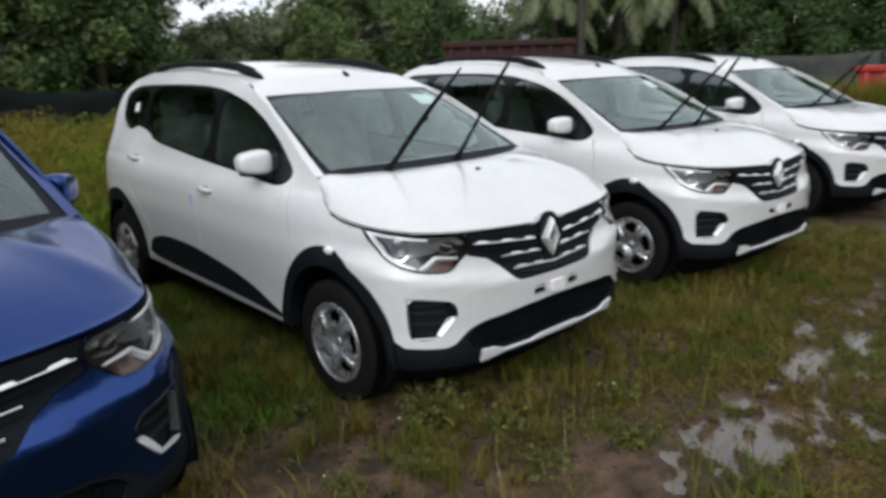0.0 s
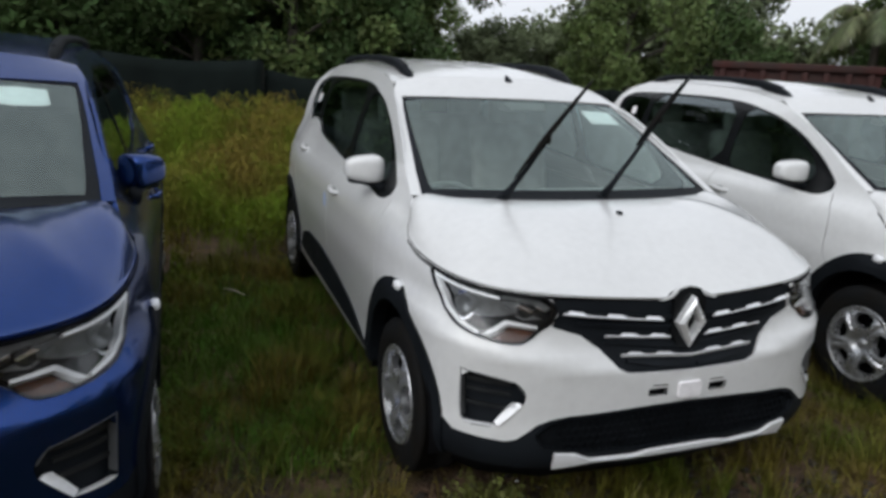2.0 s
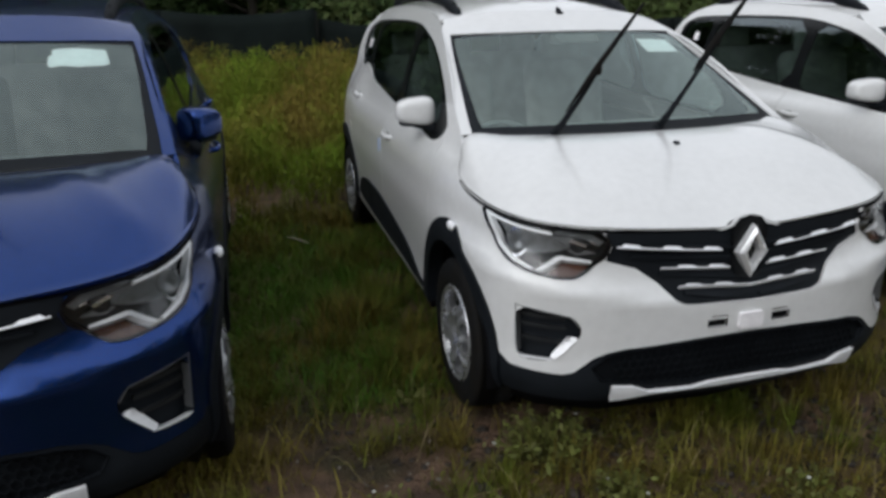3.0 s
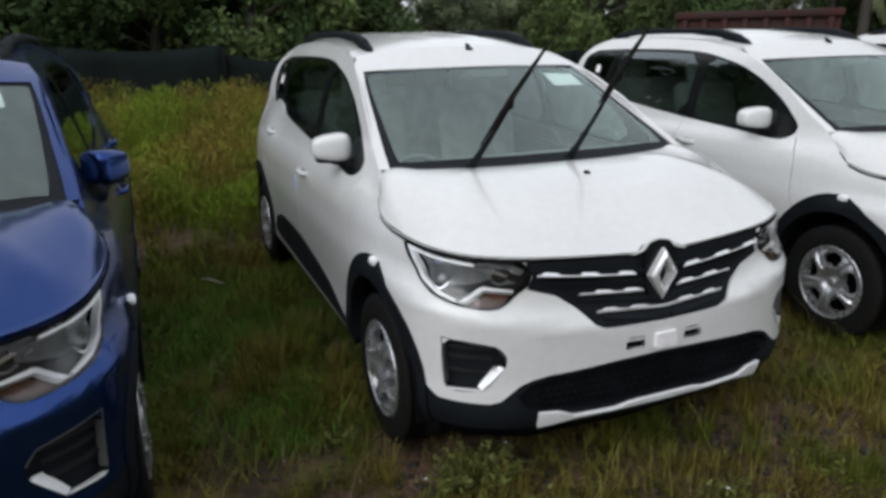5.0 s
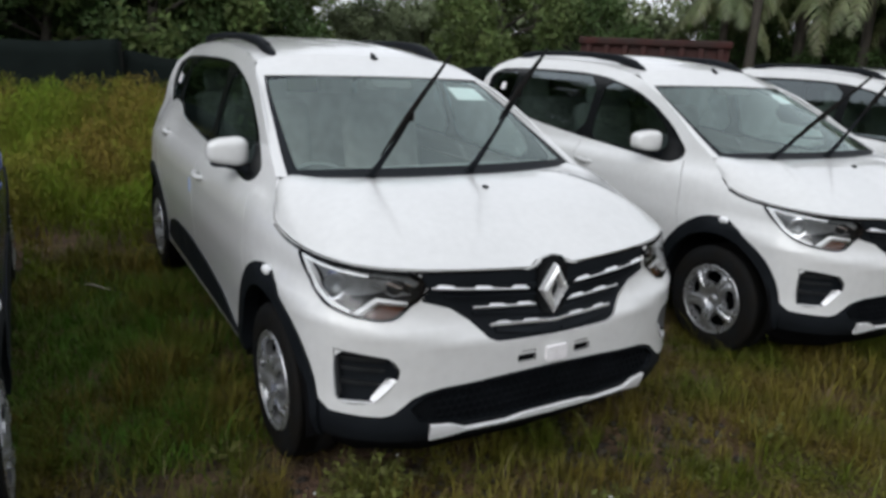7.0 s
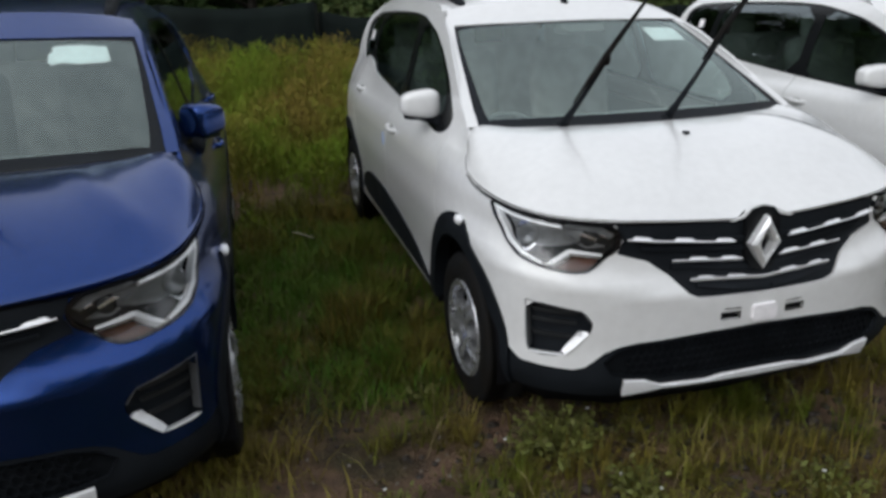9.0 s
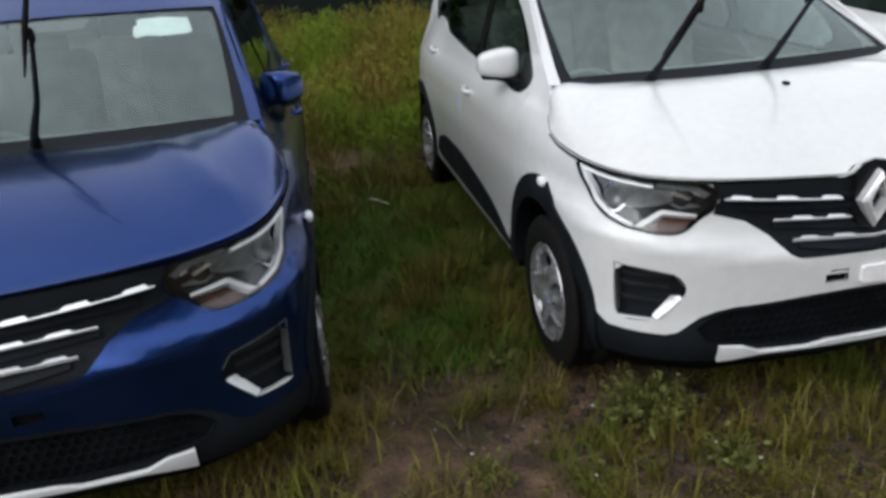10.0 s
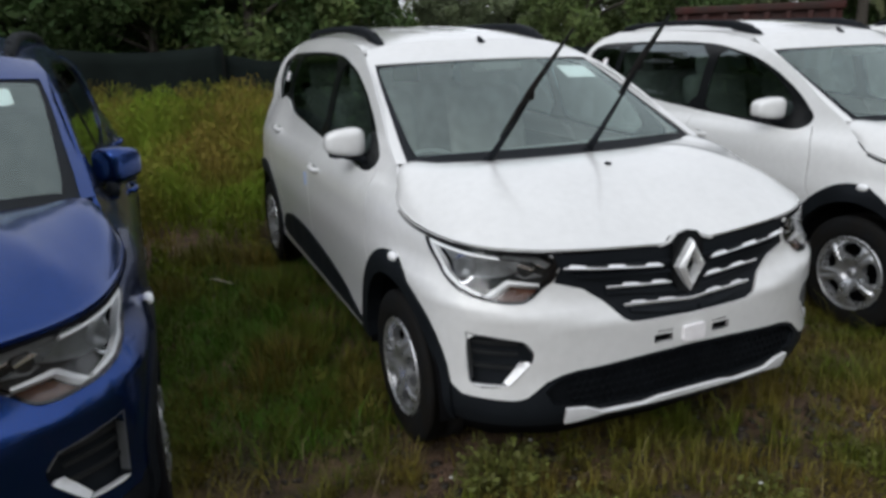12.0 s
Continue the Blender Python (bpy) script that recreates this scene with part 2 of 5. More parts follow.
def inside(poly, pts):
    """Which of the points lie in the closed outline."""
    poly, pts = arr(poly), arr(pts)
    hit = np.zeros(len(pts), bool)
    for (x0, y0), (x1, y1) in zip(poly, np.roll(poly, -1, axis=0)):
        if y0 != y1:
            c = ((y0 > pts[:, 1]) != (y1 > pts[:, 1])) & (pts[:, 0] < (x1 - x0) * (pts[:, 1] - y0) / (y1 - y0) + x0)
            hit ^= c
    return hit


def rounded(poly, step=0.012, soft=2):
    """The outline, densified, its corners softened."""
    p = arr(poly)
    for _ in range(soft):
        p = np.stack([0.8 * p + 0.2 * np.roll(p, -1, axis=0), 0.2 * p + 0.8 * np.roll(p, -1, axis=0)], 1).reshape(-1, 2)
    return dense(p, step)


def dense(p, step):
    p = arr(p)
    out = []
    for a, b in zip(p, np.roll(p, -1, axis=0)):
        k = max(1, int(np.linalg.norm(b - a) / step))
        out += [a + (b - a) * i / k for i in range(k)]
    return arr(out)


def band(line, width):
    """The outline of a thin strip along an open line."""
    p = arr(line)
    d = np.gradient(p, axis=0)
    d /= np.linalg.norm(d, axis=1, keepdims=True)
    n = np.stack([-d[:, 1], d[:, 0]], 1) * width / 2
    return np.concatenate([p + n, (p - n)[::-1]])


def mesh2d(outer, loops, step):
    """A plane triangle mesh inside an outline, with edges along all loops: points and triangles."""
    from mathutils.geometry import delaunay_2d_cdt
    loops = [dense(outer, step)] + [arr(q) for q in loops]
    edge = np.concatenate(loops)
    lo, hi = loops[0].min(0), loops[0].max(0)
    g = np.stack(np.meshgrid(np.arange(lo[0], hi[0], step), np.arange(lo[1], hi[1], step), indexing="ij"), -1).reshape(-1, 2)
    g = g[inside(loops[0], g)]
    keep = np.ones(len(g), bool)
    for k in range(0, len(edge), 400):
        keep &= np.min(np.linalg.norm(g[:, None] - edge[None, k:k + 400], axis=2), axis=1) > 0.4 * step
    pts, edges, base = list(map(Vector, edge)) + list(map(Vector, g[keep])), [], 0
    for q in loops:
        edges += [(base + i, base + (i + 1) % len(q)) for i in range(len(q))]
        base += len(q)
    v, _, f, *_ = delaunay_2d_cdt(pts, edges, [], 0, 1e-6)
    v, f = arr([tuple(p) for p in v]), np.array([t for t in f if len(t) == 3])
    mid = v[f].mean(1)
    f = f[inside(loops[0], mid)]
    a, b, c = v[f[:, 0]], v[f[:, 1]], v[f[:, 2]]
    area = (b[:, 0] - a[:, 0]) * (c[:, 1] - a[:, 1]) - (b[:, 1] - a[:, 1]) * (c[:, 0] - a[:, 0])
    f[area < 0] = f[area < 0][:, ::-1]
    return v, f[np.abs(area) > 1e-9]


def sheet(name, v, f, shape, material, lift=0.0, lip=0.012, mirror=1):
    """Maps a plane mesh onto a curved shape, raised by lift, with its rim turned in by lip. mirror -1: the other side of the car, 0: both."""
    if mirror == 0:
        parts = [sheet_data(v, f, shape, lift, lip, s) for s in (1, -1)]
        k = len(parts[0][0])
        return from_arrays(name, np.concatenate([p[0] for p in parts]), parts[0][1] + [tuple(i + k for i in t) for t in parts[1][1]], material, np.concatenate([p[2] for p in parts]))
    verts, faces, normals = sheet_data(v, f, shape, lift, lip, mirror)
    return from_arrays(name, verts, faces, material, normals)


def tilted(shape, line, amount):
    """The shape with a strip along the line (u to z) leaning, its lower edge further out."""
    us, zs = arr(line).T
    order = np.argsort(us)
    us, zs = us[order], zs[order]

    def f(u, z):
        p, e = shape(u, z), .004
        n = np.cross(shape(u + e, z) - shape(u - e, z), shape(u, z + e) - shape(u, z - e))
        n /= np.maximum(np.linalg.norm(n, axis=-1, keepdims=True), 1e-9)
        return p + n * (amount * np.clip(np.interp(u, us, zs) - z, -.02, .02))[..., None]
    return f


def sheet_data(v, f, shape, lift, lip, mirror):
    used, f = np.unique(f, return_inverse=True)
    v, f = v[used], f.reshape(-1, 3)
    e = 0.004
    p = shape(v[:, 0], v[:, 1])
    n = np.cross(shape(v[:, 0] + e, v[:, 1]) - shape(v[:, 0] - e, v[:, 1]), shape(v[:, 0], v[:, 1] + e) - shape(v[:, 0], v[:, 1] - e))
    n /= np.maximum(np.linalg.norm(n, axis=1, keepdims=True), 1e-9)
    top, low = p + n * lift, p + n * (lift - lip)
    if mirror < 0:
        for q in (top, low, n):
            q[:, 0] *= -1
        f = f[:, ::-1]
    faces, normals = [tuple(t) for t in f], [n[i] for t in f for i in t]
    if lip:
        count = {}
        for t in f:
            for a, b in ((t[0], t[1]), (t[1], t[2]), (t[2], t[0])):
                count[(a, b)] = 1
        rim = [(a, b) for a, b in count if (b, a) not in count]
        verts = [*top]
        for a, b in rim:
            k = len(verts)
            verts += [top[a], top[b], low[b], low[a]]
            faces.append((k + 1, k, k + 3, k + 2))
            m = np.cross(top[a] - top[b], low[a] - top[b])
            m = m / max(np.linalg.norm(m), 1e-9)
            normals += [m] * 4
        top = arr(verts)
    return top, faces, arr(normals)

# ---- the shape of the car: faces -y, x across, ground at z = 0 ----
OUTLINE = [(0, -2.015), (.25, -2.008), (.45, -1.985), (.6, -1.94), (.7, -1.885), (.78, -1.81), (.83, -1.72), (.86, -1.6), (.872, -1.45), (.875, -1.2),
           (.872, -.6), (.87, 0), (.87, .6), (.866, 1.2), (.85, 1.5), (.81, 1.7), (.72, 1.86), (.55, 1.93), (.3, 1.955), (0, 1.96)]
LENGTH = np.concatenate([[0], np.cumsum(np.linalg.norm(np.diff(arr(OUTLINE), axis=0), axis=1))])
plan = spline(LENGTH, OUTLINE)
END = LENGTH[-1]
Y0 = 2.659  # distance along the outline at y = 0
nose_profile = spline([.15, .24, .30, .45, .57, .608, .620, .635, .665, .71, .80, .86, .90, 1.0], [.10, .03, .0, .0, .0, .0, .004, .015, .035, .05, .055, .062, .075, .12])
crease = spline([0, .3, .4, .58, .66, .76, .89, 1.05, 1.4], [0, .004, .014, .036, .048, .061, .080, .100, .11])
side_profile = spline([.15, .22, .30, .45, .60, .72, .80, .90, .96, 1.0, 1.05, 1.12, 1.2, 1.3, 1.38, 1.44, 1.50, 1.55, 1.59],
                      [.10, .045, .020, .016, .006, .0, .006, .018, .045, .085, .113, .133, .158, .19, .222, .255, .31, .352, .41])


def belt(u, z):
    """The body's flank: u metres round the outline from the nose, z metres up."""
    u, z = np.broadcast_arrays(arr(u), arr(z))
    uc = np.clip(u, 0, END)
    p = plan(uc)
    q = plan(np.clip(uc + .01, 0, END)) - plan(np.clip(uc - .01, 0, END))
    q = q / np.linalg.norm(q, axis=-1, keepdims=True)
    w, wr = ease(.95, 1.55, u), ease(4.1, 4.6, u)
    low = z - crease(uc) * ease(.50, .60, z) * ease(.88, .77, z)
    d = (nose_profile(low) * (1 - w) + side_profile(z) * w) * (1 - .45 * wr)
    d = d - .034 * np.exp(-((z - 1.04) / .085) ** 2) * ease(3.45, 3.95, u) * ease(4.6, 4.3, u)
    over = u - uc
    return np.stack([p[..., 0] + over * q[..., 0] - q[..., 1] * d, p[..., 1] + over * q[..., 1] + q[..., 0] * d, z], -1)


# upper rim of the flank: bonnet edge, windscreen pillar, roof edge, tail
RIM_U = [0, .02, .05, .075, .11, .49, .72, .868, 1.09, 1.21, 1.316, 1.40, 1.50, 1.70, 1.85, 2.07, 2.30, 2.45, 2.75, 3.3, 3.9, 4.15, 4.25, 4.40, 4.46]
RIM_Z = [.880, .879, .868, .848, .836, .856, .866, .874, .886, .902, .934, .99, 1.06, 1.165, 1.255, 1.37, 1.455, 1.485, 1.53, 1.565, 1.56, 1.53, 1.465, 1.15, .98]
FLANK = [(u, z) for u, z in zip(RIM_U, RIM_Z)] + [(END, .98), (END, .30), (4.3, .31), (3.4, .315), (1.7, .288), (.95, .268), (.6, .258), (0, .25)]

top_b = spline(range(10), [(1.50, 1.06), (2.3, 1.455), (2.45, 1.485), (2.75, 1.53), (3.3, 1.565), (3.9, 1.56), (4.15, 1.53), (4.25, 1.465), (4.40, 1.15), (4.46, .98)])
top_c = spline(range(10), [(-1.302, 1.057), (-.47, 1.480), (-.34, 1.531), (-.08, 1.576), (.5, 1.619), (1.2, 1.615), (1.6, 1.568), (1.74, 1.49), (1.87, 1.2), (1.945, .98)])


def crown(v, s):
    """Windscreen, roof and tail: v across (-1 to 1), s along from the foot of the windscreen."""
    v, s = np.broadcast_arrays(arr(v), arr(s))
    b, c = top_b(s), top_c(s)
    e = belt(b[..., 0], b[..., 1])
    k = np.abs(v)
    p = 2.2 + 1.5 * ease(.9, 1.8, s)
    return np.stack([e[..., 0] * v, c[..., 0] + (e[..., 1] - c[..., 0]) * k**2.2, c[..., 1] + (e[..., 2] - c[..., 1]) * k**p], -1)


bonnet_u = spline([0, .15, .35, .6, .8, .92, 1.0], [0, .15, .40, .80, 1.09, 1.22, 1.316])
rim_z = spline(RIM_U[4:11], RIM_Z[4:11])
bonnet_back = spline([0, .4, .7, .88, .95, 1.0], [(0, -1.295, 1.056), (.32, -1.28, 1.055), (.58, -1.213, 1.058), (.725, -1.148, 1.058), (.762, -1.165, 1.03), (.782, -1.225, .985)])


def bonnet(v, s):
    """Bonnet: v across (-1 to 1), s from its front edge (0) back to the windscreen (1)."""
    v, s = np.broadcast_arrays(arr(v), arr(s))
    k = np.clip(np.abs(v), 0, 1.01)
    u = bonnet_u(k)
    f, r = belt(u, np.where(k < .11, .836, rim_z(u)) + .009), bonnet_back(k)
    g = 1 - (1 - np.clip(s, 0, 1.02)) ** 2 * np.sign(1 - s)
    x = f[..., 0] + (r[..., 0] - f[..., 0]) * s
    y = f[..., 1] + (r[..., 1] - f[..., 1]) * s
    z = f[..., 2] + (r[..., 2] - f[..., 2]) * g
    z = z + .010 * np.exp(-((k - .5 - .12 * (1 - s)) / .05) ** 2) * ease(.05, .3, s) * ease(1.0, .8, s)
    return np.stack([x * np.sign(v + 1e-12), y, z], -1)


def ellipse(u, z, ru, rz, n=44):
    return [(u + ru * math.cos(2 * math.pi * i / n), z + rz * math.sin(2 * math.pi * i / n)) for i in range(n)]


WF, WR = (Y0 - 1.367, .306), (Y0 + 1.325, .306)
HEADLIGHT = [(1.092, .883), (.996, .877), (.868, .870), (.72, .862), (.63, .857), (.535, .850), (.506, .812), (.522, .766), (.564, .742), (.596, .714), (.624, .698), (.676, .696), (.784, .708), (.876, .730), (.952, .77), (1.024, .822)]
GRILLE = [(0, .868), (.045, .862), (.07, .842), (.105, .833), (.49, .853), (.60, .857), (.53, .848), (.505, .80), (.525, .755), (.42, .728), (.348, .682), (.285, .622), (.25, .606), (.188, .602), (0, .596)]
FOG = [(.828, .604), (.632, .581), (.598, .540), (.606, .498), (.684, .415), (.79, .408), (.818, .424)]
BUMPER_LOW = [(.90, .43), (.884, .405), (.84, .378), (.728, .372), (.655, .370), (.62, .380), (.588, .405), (.555, .432), (.51, .451), (.452, .464), (.188, .480), (0, .484)]
LOWER = BUMPER_LOW + [(0, .22), (.92, .22)]
INTAKE = [(0, .472), (.188, .468), (.45, .452), (.515, .434), (.56, .395), (.53, .355), (.36, .335), (.18, .328), (0, .338)]
SILL = [(1.74, .335), (2.04, .43), (2.352, .482), (2.784, .53), (3.2, .53), (3.42, .48), (3.50, .362), (2.79, .346), (2.2, .338), (1.72, .322)]
DLO = [(4.20, 1.225), (4.22, 1.40), (4.17, 1.452), (4.05, 1.476), (3.56, 1.486), (3.02, 1.482), (2.668, 1.460), (2.308, 1.392), (2.068, 1.306), (1.852, 1.190), (1.704, 1.078), (1.708, 1.03), (1.764, .998), (1.836, .99), (1.996, 1.0), (2.332, 1.022), (2.792, 1.05), (3.5, 1.114), (3.628, 1.178), (3.832, 1.206), (3.964, 1.166)]
PANES = [[(1.95, 1.02), (2.33, 1.036), (2.60, 1.052), (2.615, 1.2), (2.625, 1.442), (2.31, 1.377), (2.09, 1.287), (1.93, 1.19), (1.86, 1.09)],
         [(2.69, 1.058), (3.10, 1.088), (3.49, 1.124), (3.60, 1.188), (3.69, 1.212), (3.705, 1.468), (3.30, 1.475), (2.71, 1.458)],
         [(3.77, 1.225), (3.85, 1.228), (3.97, 1.20), (4.15, 1.245), (4.165, 1.40), (4.10, 1.44), (3.76, 1.455)]]
GAPS = [[(1.55, .62), (1.60, .72), (1.615, .9), (1.69, 1.02)], [(2.63, .33), (2.64, .6), (2.655, .9), (2.665, 1.04)],
        [(3.43, .52), (3.53, .66), (3.68, .76), (3.80, .86), (3.82, 1.0), (3.80, 1.2)]]


def offset(loop, d):
    """The loop moved inwards by d."""
    p = arr(loop)
    t = np.roll(p, -1, 0) - np.roll(p, 1, 0)
    t /= np.linalg.norm(t, axis=1, keepdims=True) + 1e-9
    area = np.sum(p[:, 0] * np.roll(p[:, 1], -1) - np.roll(p[:, 0], -1) * p[:, 1])
    return p + d * np.sign(area) * np.stack([-t[:, 1], t[:, 0]], 1)


def build_car():
    car = thing("car", "parked white people carrier with black trim, wipers raised, wet from rain", "car", "parked cars")
    reach = spline([-180, -140, -90, 0, 20, 45, 60, 80, 93, 113, 135, 155, 180], [.41, .43, .45, .444, .443, .442, .450, .466, .466, .430, .430, .424, .41])
    turn = np.linspace(-180, 180, 49)[:-1]
    ring_f = [(WF[0] + r * math.cos(radians(a)), WF[1] + r * math.sin(radians(a))) for a, r in zip(turn, reach(turn))]
    ring_r = ellipse(*WR, .45, .46)
    hole_f, hole_r = ellipse(*WF, .372, .376), ellipse(*WR, .372, .376)
    slots = [[(.088, .512), (.163, .514), (.163, .541), (.088, .540)], [(.088, .549), (.150, .551), (.150, .555), (.088, .553)]]
    head, grille, fog, lower, dlo, sill = rounded(HEADLIGHT, .02), GRILLE, rounded(FOG, .015), LOWER, rounded(DLO, .025), rounded(SILL, .03, 1)
    shut = band(spline(range(7), [(.12, .838), (.49, .850), (.72, .860), (.868, .868), (1.09, .8795), (1.21, .8945), (1.302, .9225)])(np.linspace(0, 6, 40)), .011)
    gaps = [band(spline(range(len(g)), g)(np.linspace(0, len(g) - 1, 14)), .006) for g in GAPS]
    loops = [shut, head, dense(grille, .02), fog, dense(lower, .025), dense(INTAKE, .025), dlo, sill, arr(ring_f), arr(hole_f), arr(ring_r), arr(hole_r), *map(arr, slots), *gaps, *[rounded(p, .03, 1) for p in PANES]]
    v, f = mesh2d(FLANK, loops, .035)
    mid = v[f].mean(1)
    kind = np.full(len(f), "", dtype="U16")

    def claim(name, poly):
        kind[(kind == "") & inside(poly, mid)] = name
    claim("hole", hole_f)
    claim("hole", hole_r)
    claim("arch_front", ring_f)
    claim("arch_rear", ring_r)
    claim("shut", shut)
    claim("headlight", head)
    claim("fog", fog)
    for s in slots:
        claim("slot", s)
    claim("intake", INTAKE)
    claim("lower", lower)
    claim("grille", grille)
    for i, p in enumerate(PANES):
        claim("pane%d" % i, rounded(p, .03, 1))
    claim("dlo", dlo)
    claim("sill", sill)
    for i, g in enumerate(gaps):
        claim("gap%d" % i, g)
    u, z = mid[:, 0], mid[:, 1]
    free = kind == ""
    seam = spline([.3, .62, .9, 1.05, 1.6], [1.58, 1.55, 1.615, 1.72, 2.4])(z)
    wing = spline([.25, .66, .76, .87, 1.0], [.93, .965, 1.0, 1.07, 1.15])(z)
    back = spline([.3, .52, .66, .76, .86, 1.0, 1.2], [3.40, 3.43, 3.53, 3.68, 3.80, 3.82, 3.80])(z)
    frame_zone = z > 1.0 + .04 * (u - 1.7)
    kind[free & (u < wing)] = "bumper"
    kind[free & (u >= wing) & (u < seam) & ~((u > 1.55) & frame_zone)] = "wing"
    kind[free & (u >= seam) & (u < 2.647) & ~frame_zone] = "door_front"
    kind[free & (u >= 2.647) & (u < back) & ~frame_zone] = "door_rear"
    kind[(kind == "") & (u > 4.55)] = "tail"
    kind[kind == ""] = "quarter"

    def cut(name):
        return v, f[kind == name]
    for m in (1, -1):
        part("front_wing", sheet("front_wing", *cut("wing"), belt, WHITE, mirror=m), car)
        doors = []
        for d in ("front", "rear"):
            doors.append(part(d + "_door", sheet("door", *cut("door_" + d), belt, WHITE, mirror=m), car))
        part("side_frame", sheet("side_frame", *cut("quarter"), belt, WHITE, mirror=m), car)
        part("window_surround", sheet("window_surround", *cut("dlo"), belt, GLOSSBLACK, lift=-.006, mirror=m), car, "gloss black window surround")
        for i, d in enumerate((doors[0], doors[1], car)):
            ob = part("side_window" if i < 2 else "quarter_window", sheet("side_window", *cut("pane%d" % i), belt, SIDEGLASS, lift=-.010, lip=.004, mirror=m), d, "dark tinted window glass")
            ob.visible_shadow = False
        for i in range(len(gaps)):
            part("panel_gap", sheet("panel_gap", *cut("gap%d" % i), belt, DARK, lift=-.010, lip=0, mirror=m), car)
        part("bonnet_gap", sheet("bonnet_gap", *cut("shut"), belt, DARK, lift=-.016, lip=0, mirror=m), car)
        for a in ("front", "rear"):
            trim = part("wheel_arch_trim", sheet("wheel_arch_trim", *cut("arch_" + a), belt, PLASTIC, lift=.010, lip=.06, mirror=m), car, "black plastic wheel arch trim")
            if a == "front":
                bm = bmesh.new()
                p = belt(WF[0] - .03, .306 + .462)
                blob(bm, (m * (p[0] + .014), p[1], p[2] - .006), (.016, .030, .018), power=.8, segs=12, rings=8)
                part("clip", from_bm("clip", bm, WHITEPLASTIC), trim, "small white plastic clip")
        part("sill_trim", sheet("sill_trim", *cut("sill"), belt, PLASTIC, lift=.008, lip=.02, mirror=m), car, "black plastic sill trim")
        part("door_lining", sheet("door_lining", *mesh2d([(1.75, .36), (4.3, .36), (4.3, 1.02), (1.75, .97)], [], .12), belt, LINING, lift=-.07, lip=.01, mirror=m), car)
        # headlight: a bowl, reflectors, shaped highlights and a clear cover
        lamp = part("headlight", sheet("headlight", *cut("headlight"), belt, LAMPBOWL, lift=-.035, lip=-.037, mirror=m), car, "clear headlight with chrome strips")
        ob = part("lens_cover", sheet("lens_cover", *cut("headlight"), belt, LENS, lift=.007, lip=.010, mirror=m), lamp, "clear plastic lens cover")
        ob.visible_shadow = False
        rim = offset(head, .009)
        vv, ff = mesh2d(head, [rim], .03)
        ff = ff[~inside(rim, vv[ff].mean(1))]
        part("lamp_rim", sheet("lamp_rim", vv, ff, belt, DARK, lift=.0005, lip=.03, mirror=m), lamp, "dark seal round the headlight")
        strips = [[(1.062, .870), (.72, .844), (.72, .837), (1.045, .861)], [(1.052, .867), (.997, .815), (.942, .773), (.869, .740), (.78, .718), (.779, .7268), (.863, .7497), (.929, .7842), (.979, .8225), (1.030, .8622)],
                  [(.772, .717), (.745, .717), (.682, .757), (.575, .749), (.575, .756), (.682, .769), (.698, .765)]]
        spines = [[(1.06, .866), (.72, .841)], [(1.034, .8640), (.983, .8205), (.932, .781), (.864, .747), (.780, .7245)], [(.772, .717), (.735, .730), (.69, .760), (.68, .763), (.575, .752)]]
        for sp, spine in zip(strips, spines):
            vv, ff = mesh2d(sp, [], .012)
            part("chrome_strip", sheet("chrome_strip", vv, ff, tilted(belt, spine, (.5, .0, .6)[strips.index(sp)]), SKYWHITE, lift=.002, lip=.02, mirror=m), lamp, "chrome strip with its sky reflection painted white")
        vv, ff = mesh2d([(.66, .70), (.735, .712), (.67, .748), (.58, .738), (.60, .715), (.625, .701)], [], .02)
        part("indicator", sheet("indicator", vv, ff, belt, AMBER, lift=-.020, lip=.01, mirror=m), lamp, "amber indicator")
        p = belt(.865, .795)
        q = lathe("projector", [(0, .0), (.012, .022), (.014, .036), (.010, .042), (-.01, .046), (-.03, .046)], LAMPGREY, 24)
        ob = part("projector", q, lamp, "round projector lens")
        ob.matrix_basis = pose(m * (p[0] - .022), p[1] + .022, p[2], 0, 0, -48 if m > 0 else -132)
        p = belt(.62, .80)
        ob = part("projector", lathe("projector", [(0, 0), (.006, .018), (.004, .026), (-.02, .030)], LAMPBOWL, 20), lamp)
        ob.matrix_basis = pose(m * (p[0] - .008), p[1] + .02, p[2], 0, 0, -68 if m > 0 else -112)
        # grey reflector zones, with small chrome pieces standing in for slash highlights
        for piece, stuff, up in (([(.575, .840), (.70, .850), (.72, .838), (.60, .826), (.548, .800), (.530, .815)], LAMPGREY, -.018), ([(.560, .775), (.60, .786), (.66, .782), (.63, .770)], LAMPGREY, -.018), ([(1.018, .857), (.74, .833), (.62, .824), (.585, .80), (.70, .778), (.80, .768), (.90, .776), (.975, .824)], LAMPGREY, -.028),
                                 ([(.660, .816), (.600, .796), (.592, .803), (.640, .823)], CHROME, -.010), ([(.585, .815), (.560, .806), (.562, .812), (.580, .820)], CHROME, -.010),
                                 ([(.70, .812), (.672, .800), (.668, .790), (.700, .798)], LAMPGREY, -.012), ([(.745, .772), (.70, .765), (.72, .745), (.76, .728), (.85, .756), (.83, .766)], LAMPBOWL, -.018)):
            vv, ff = mesh2d(piece, [], .02)
            part("reflector", sheet("reflector", vv, ff, belt, stuff, lift=up, lip=.012, mirror=m), lamp)
        # chrome arcs only where the projector ring shows a highlight
        for lo, hi, ra, rb in ((15, 100, .054, .041), (205, 295, .050, .042)):
            arc = [(.862 + r * math.cos(radians(a)), .798 + r * .95 * math.sin(radians(a))) for r, a_ in ((ra, range(lo, hi, 12)), (rb, range(hi, lo, -12))) for a in a_]
            vv, ff = mesh2d(arc, [], .015)
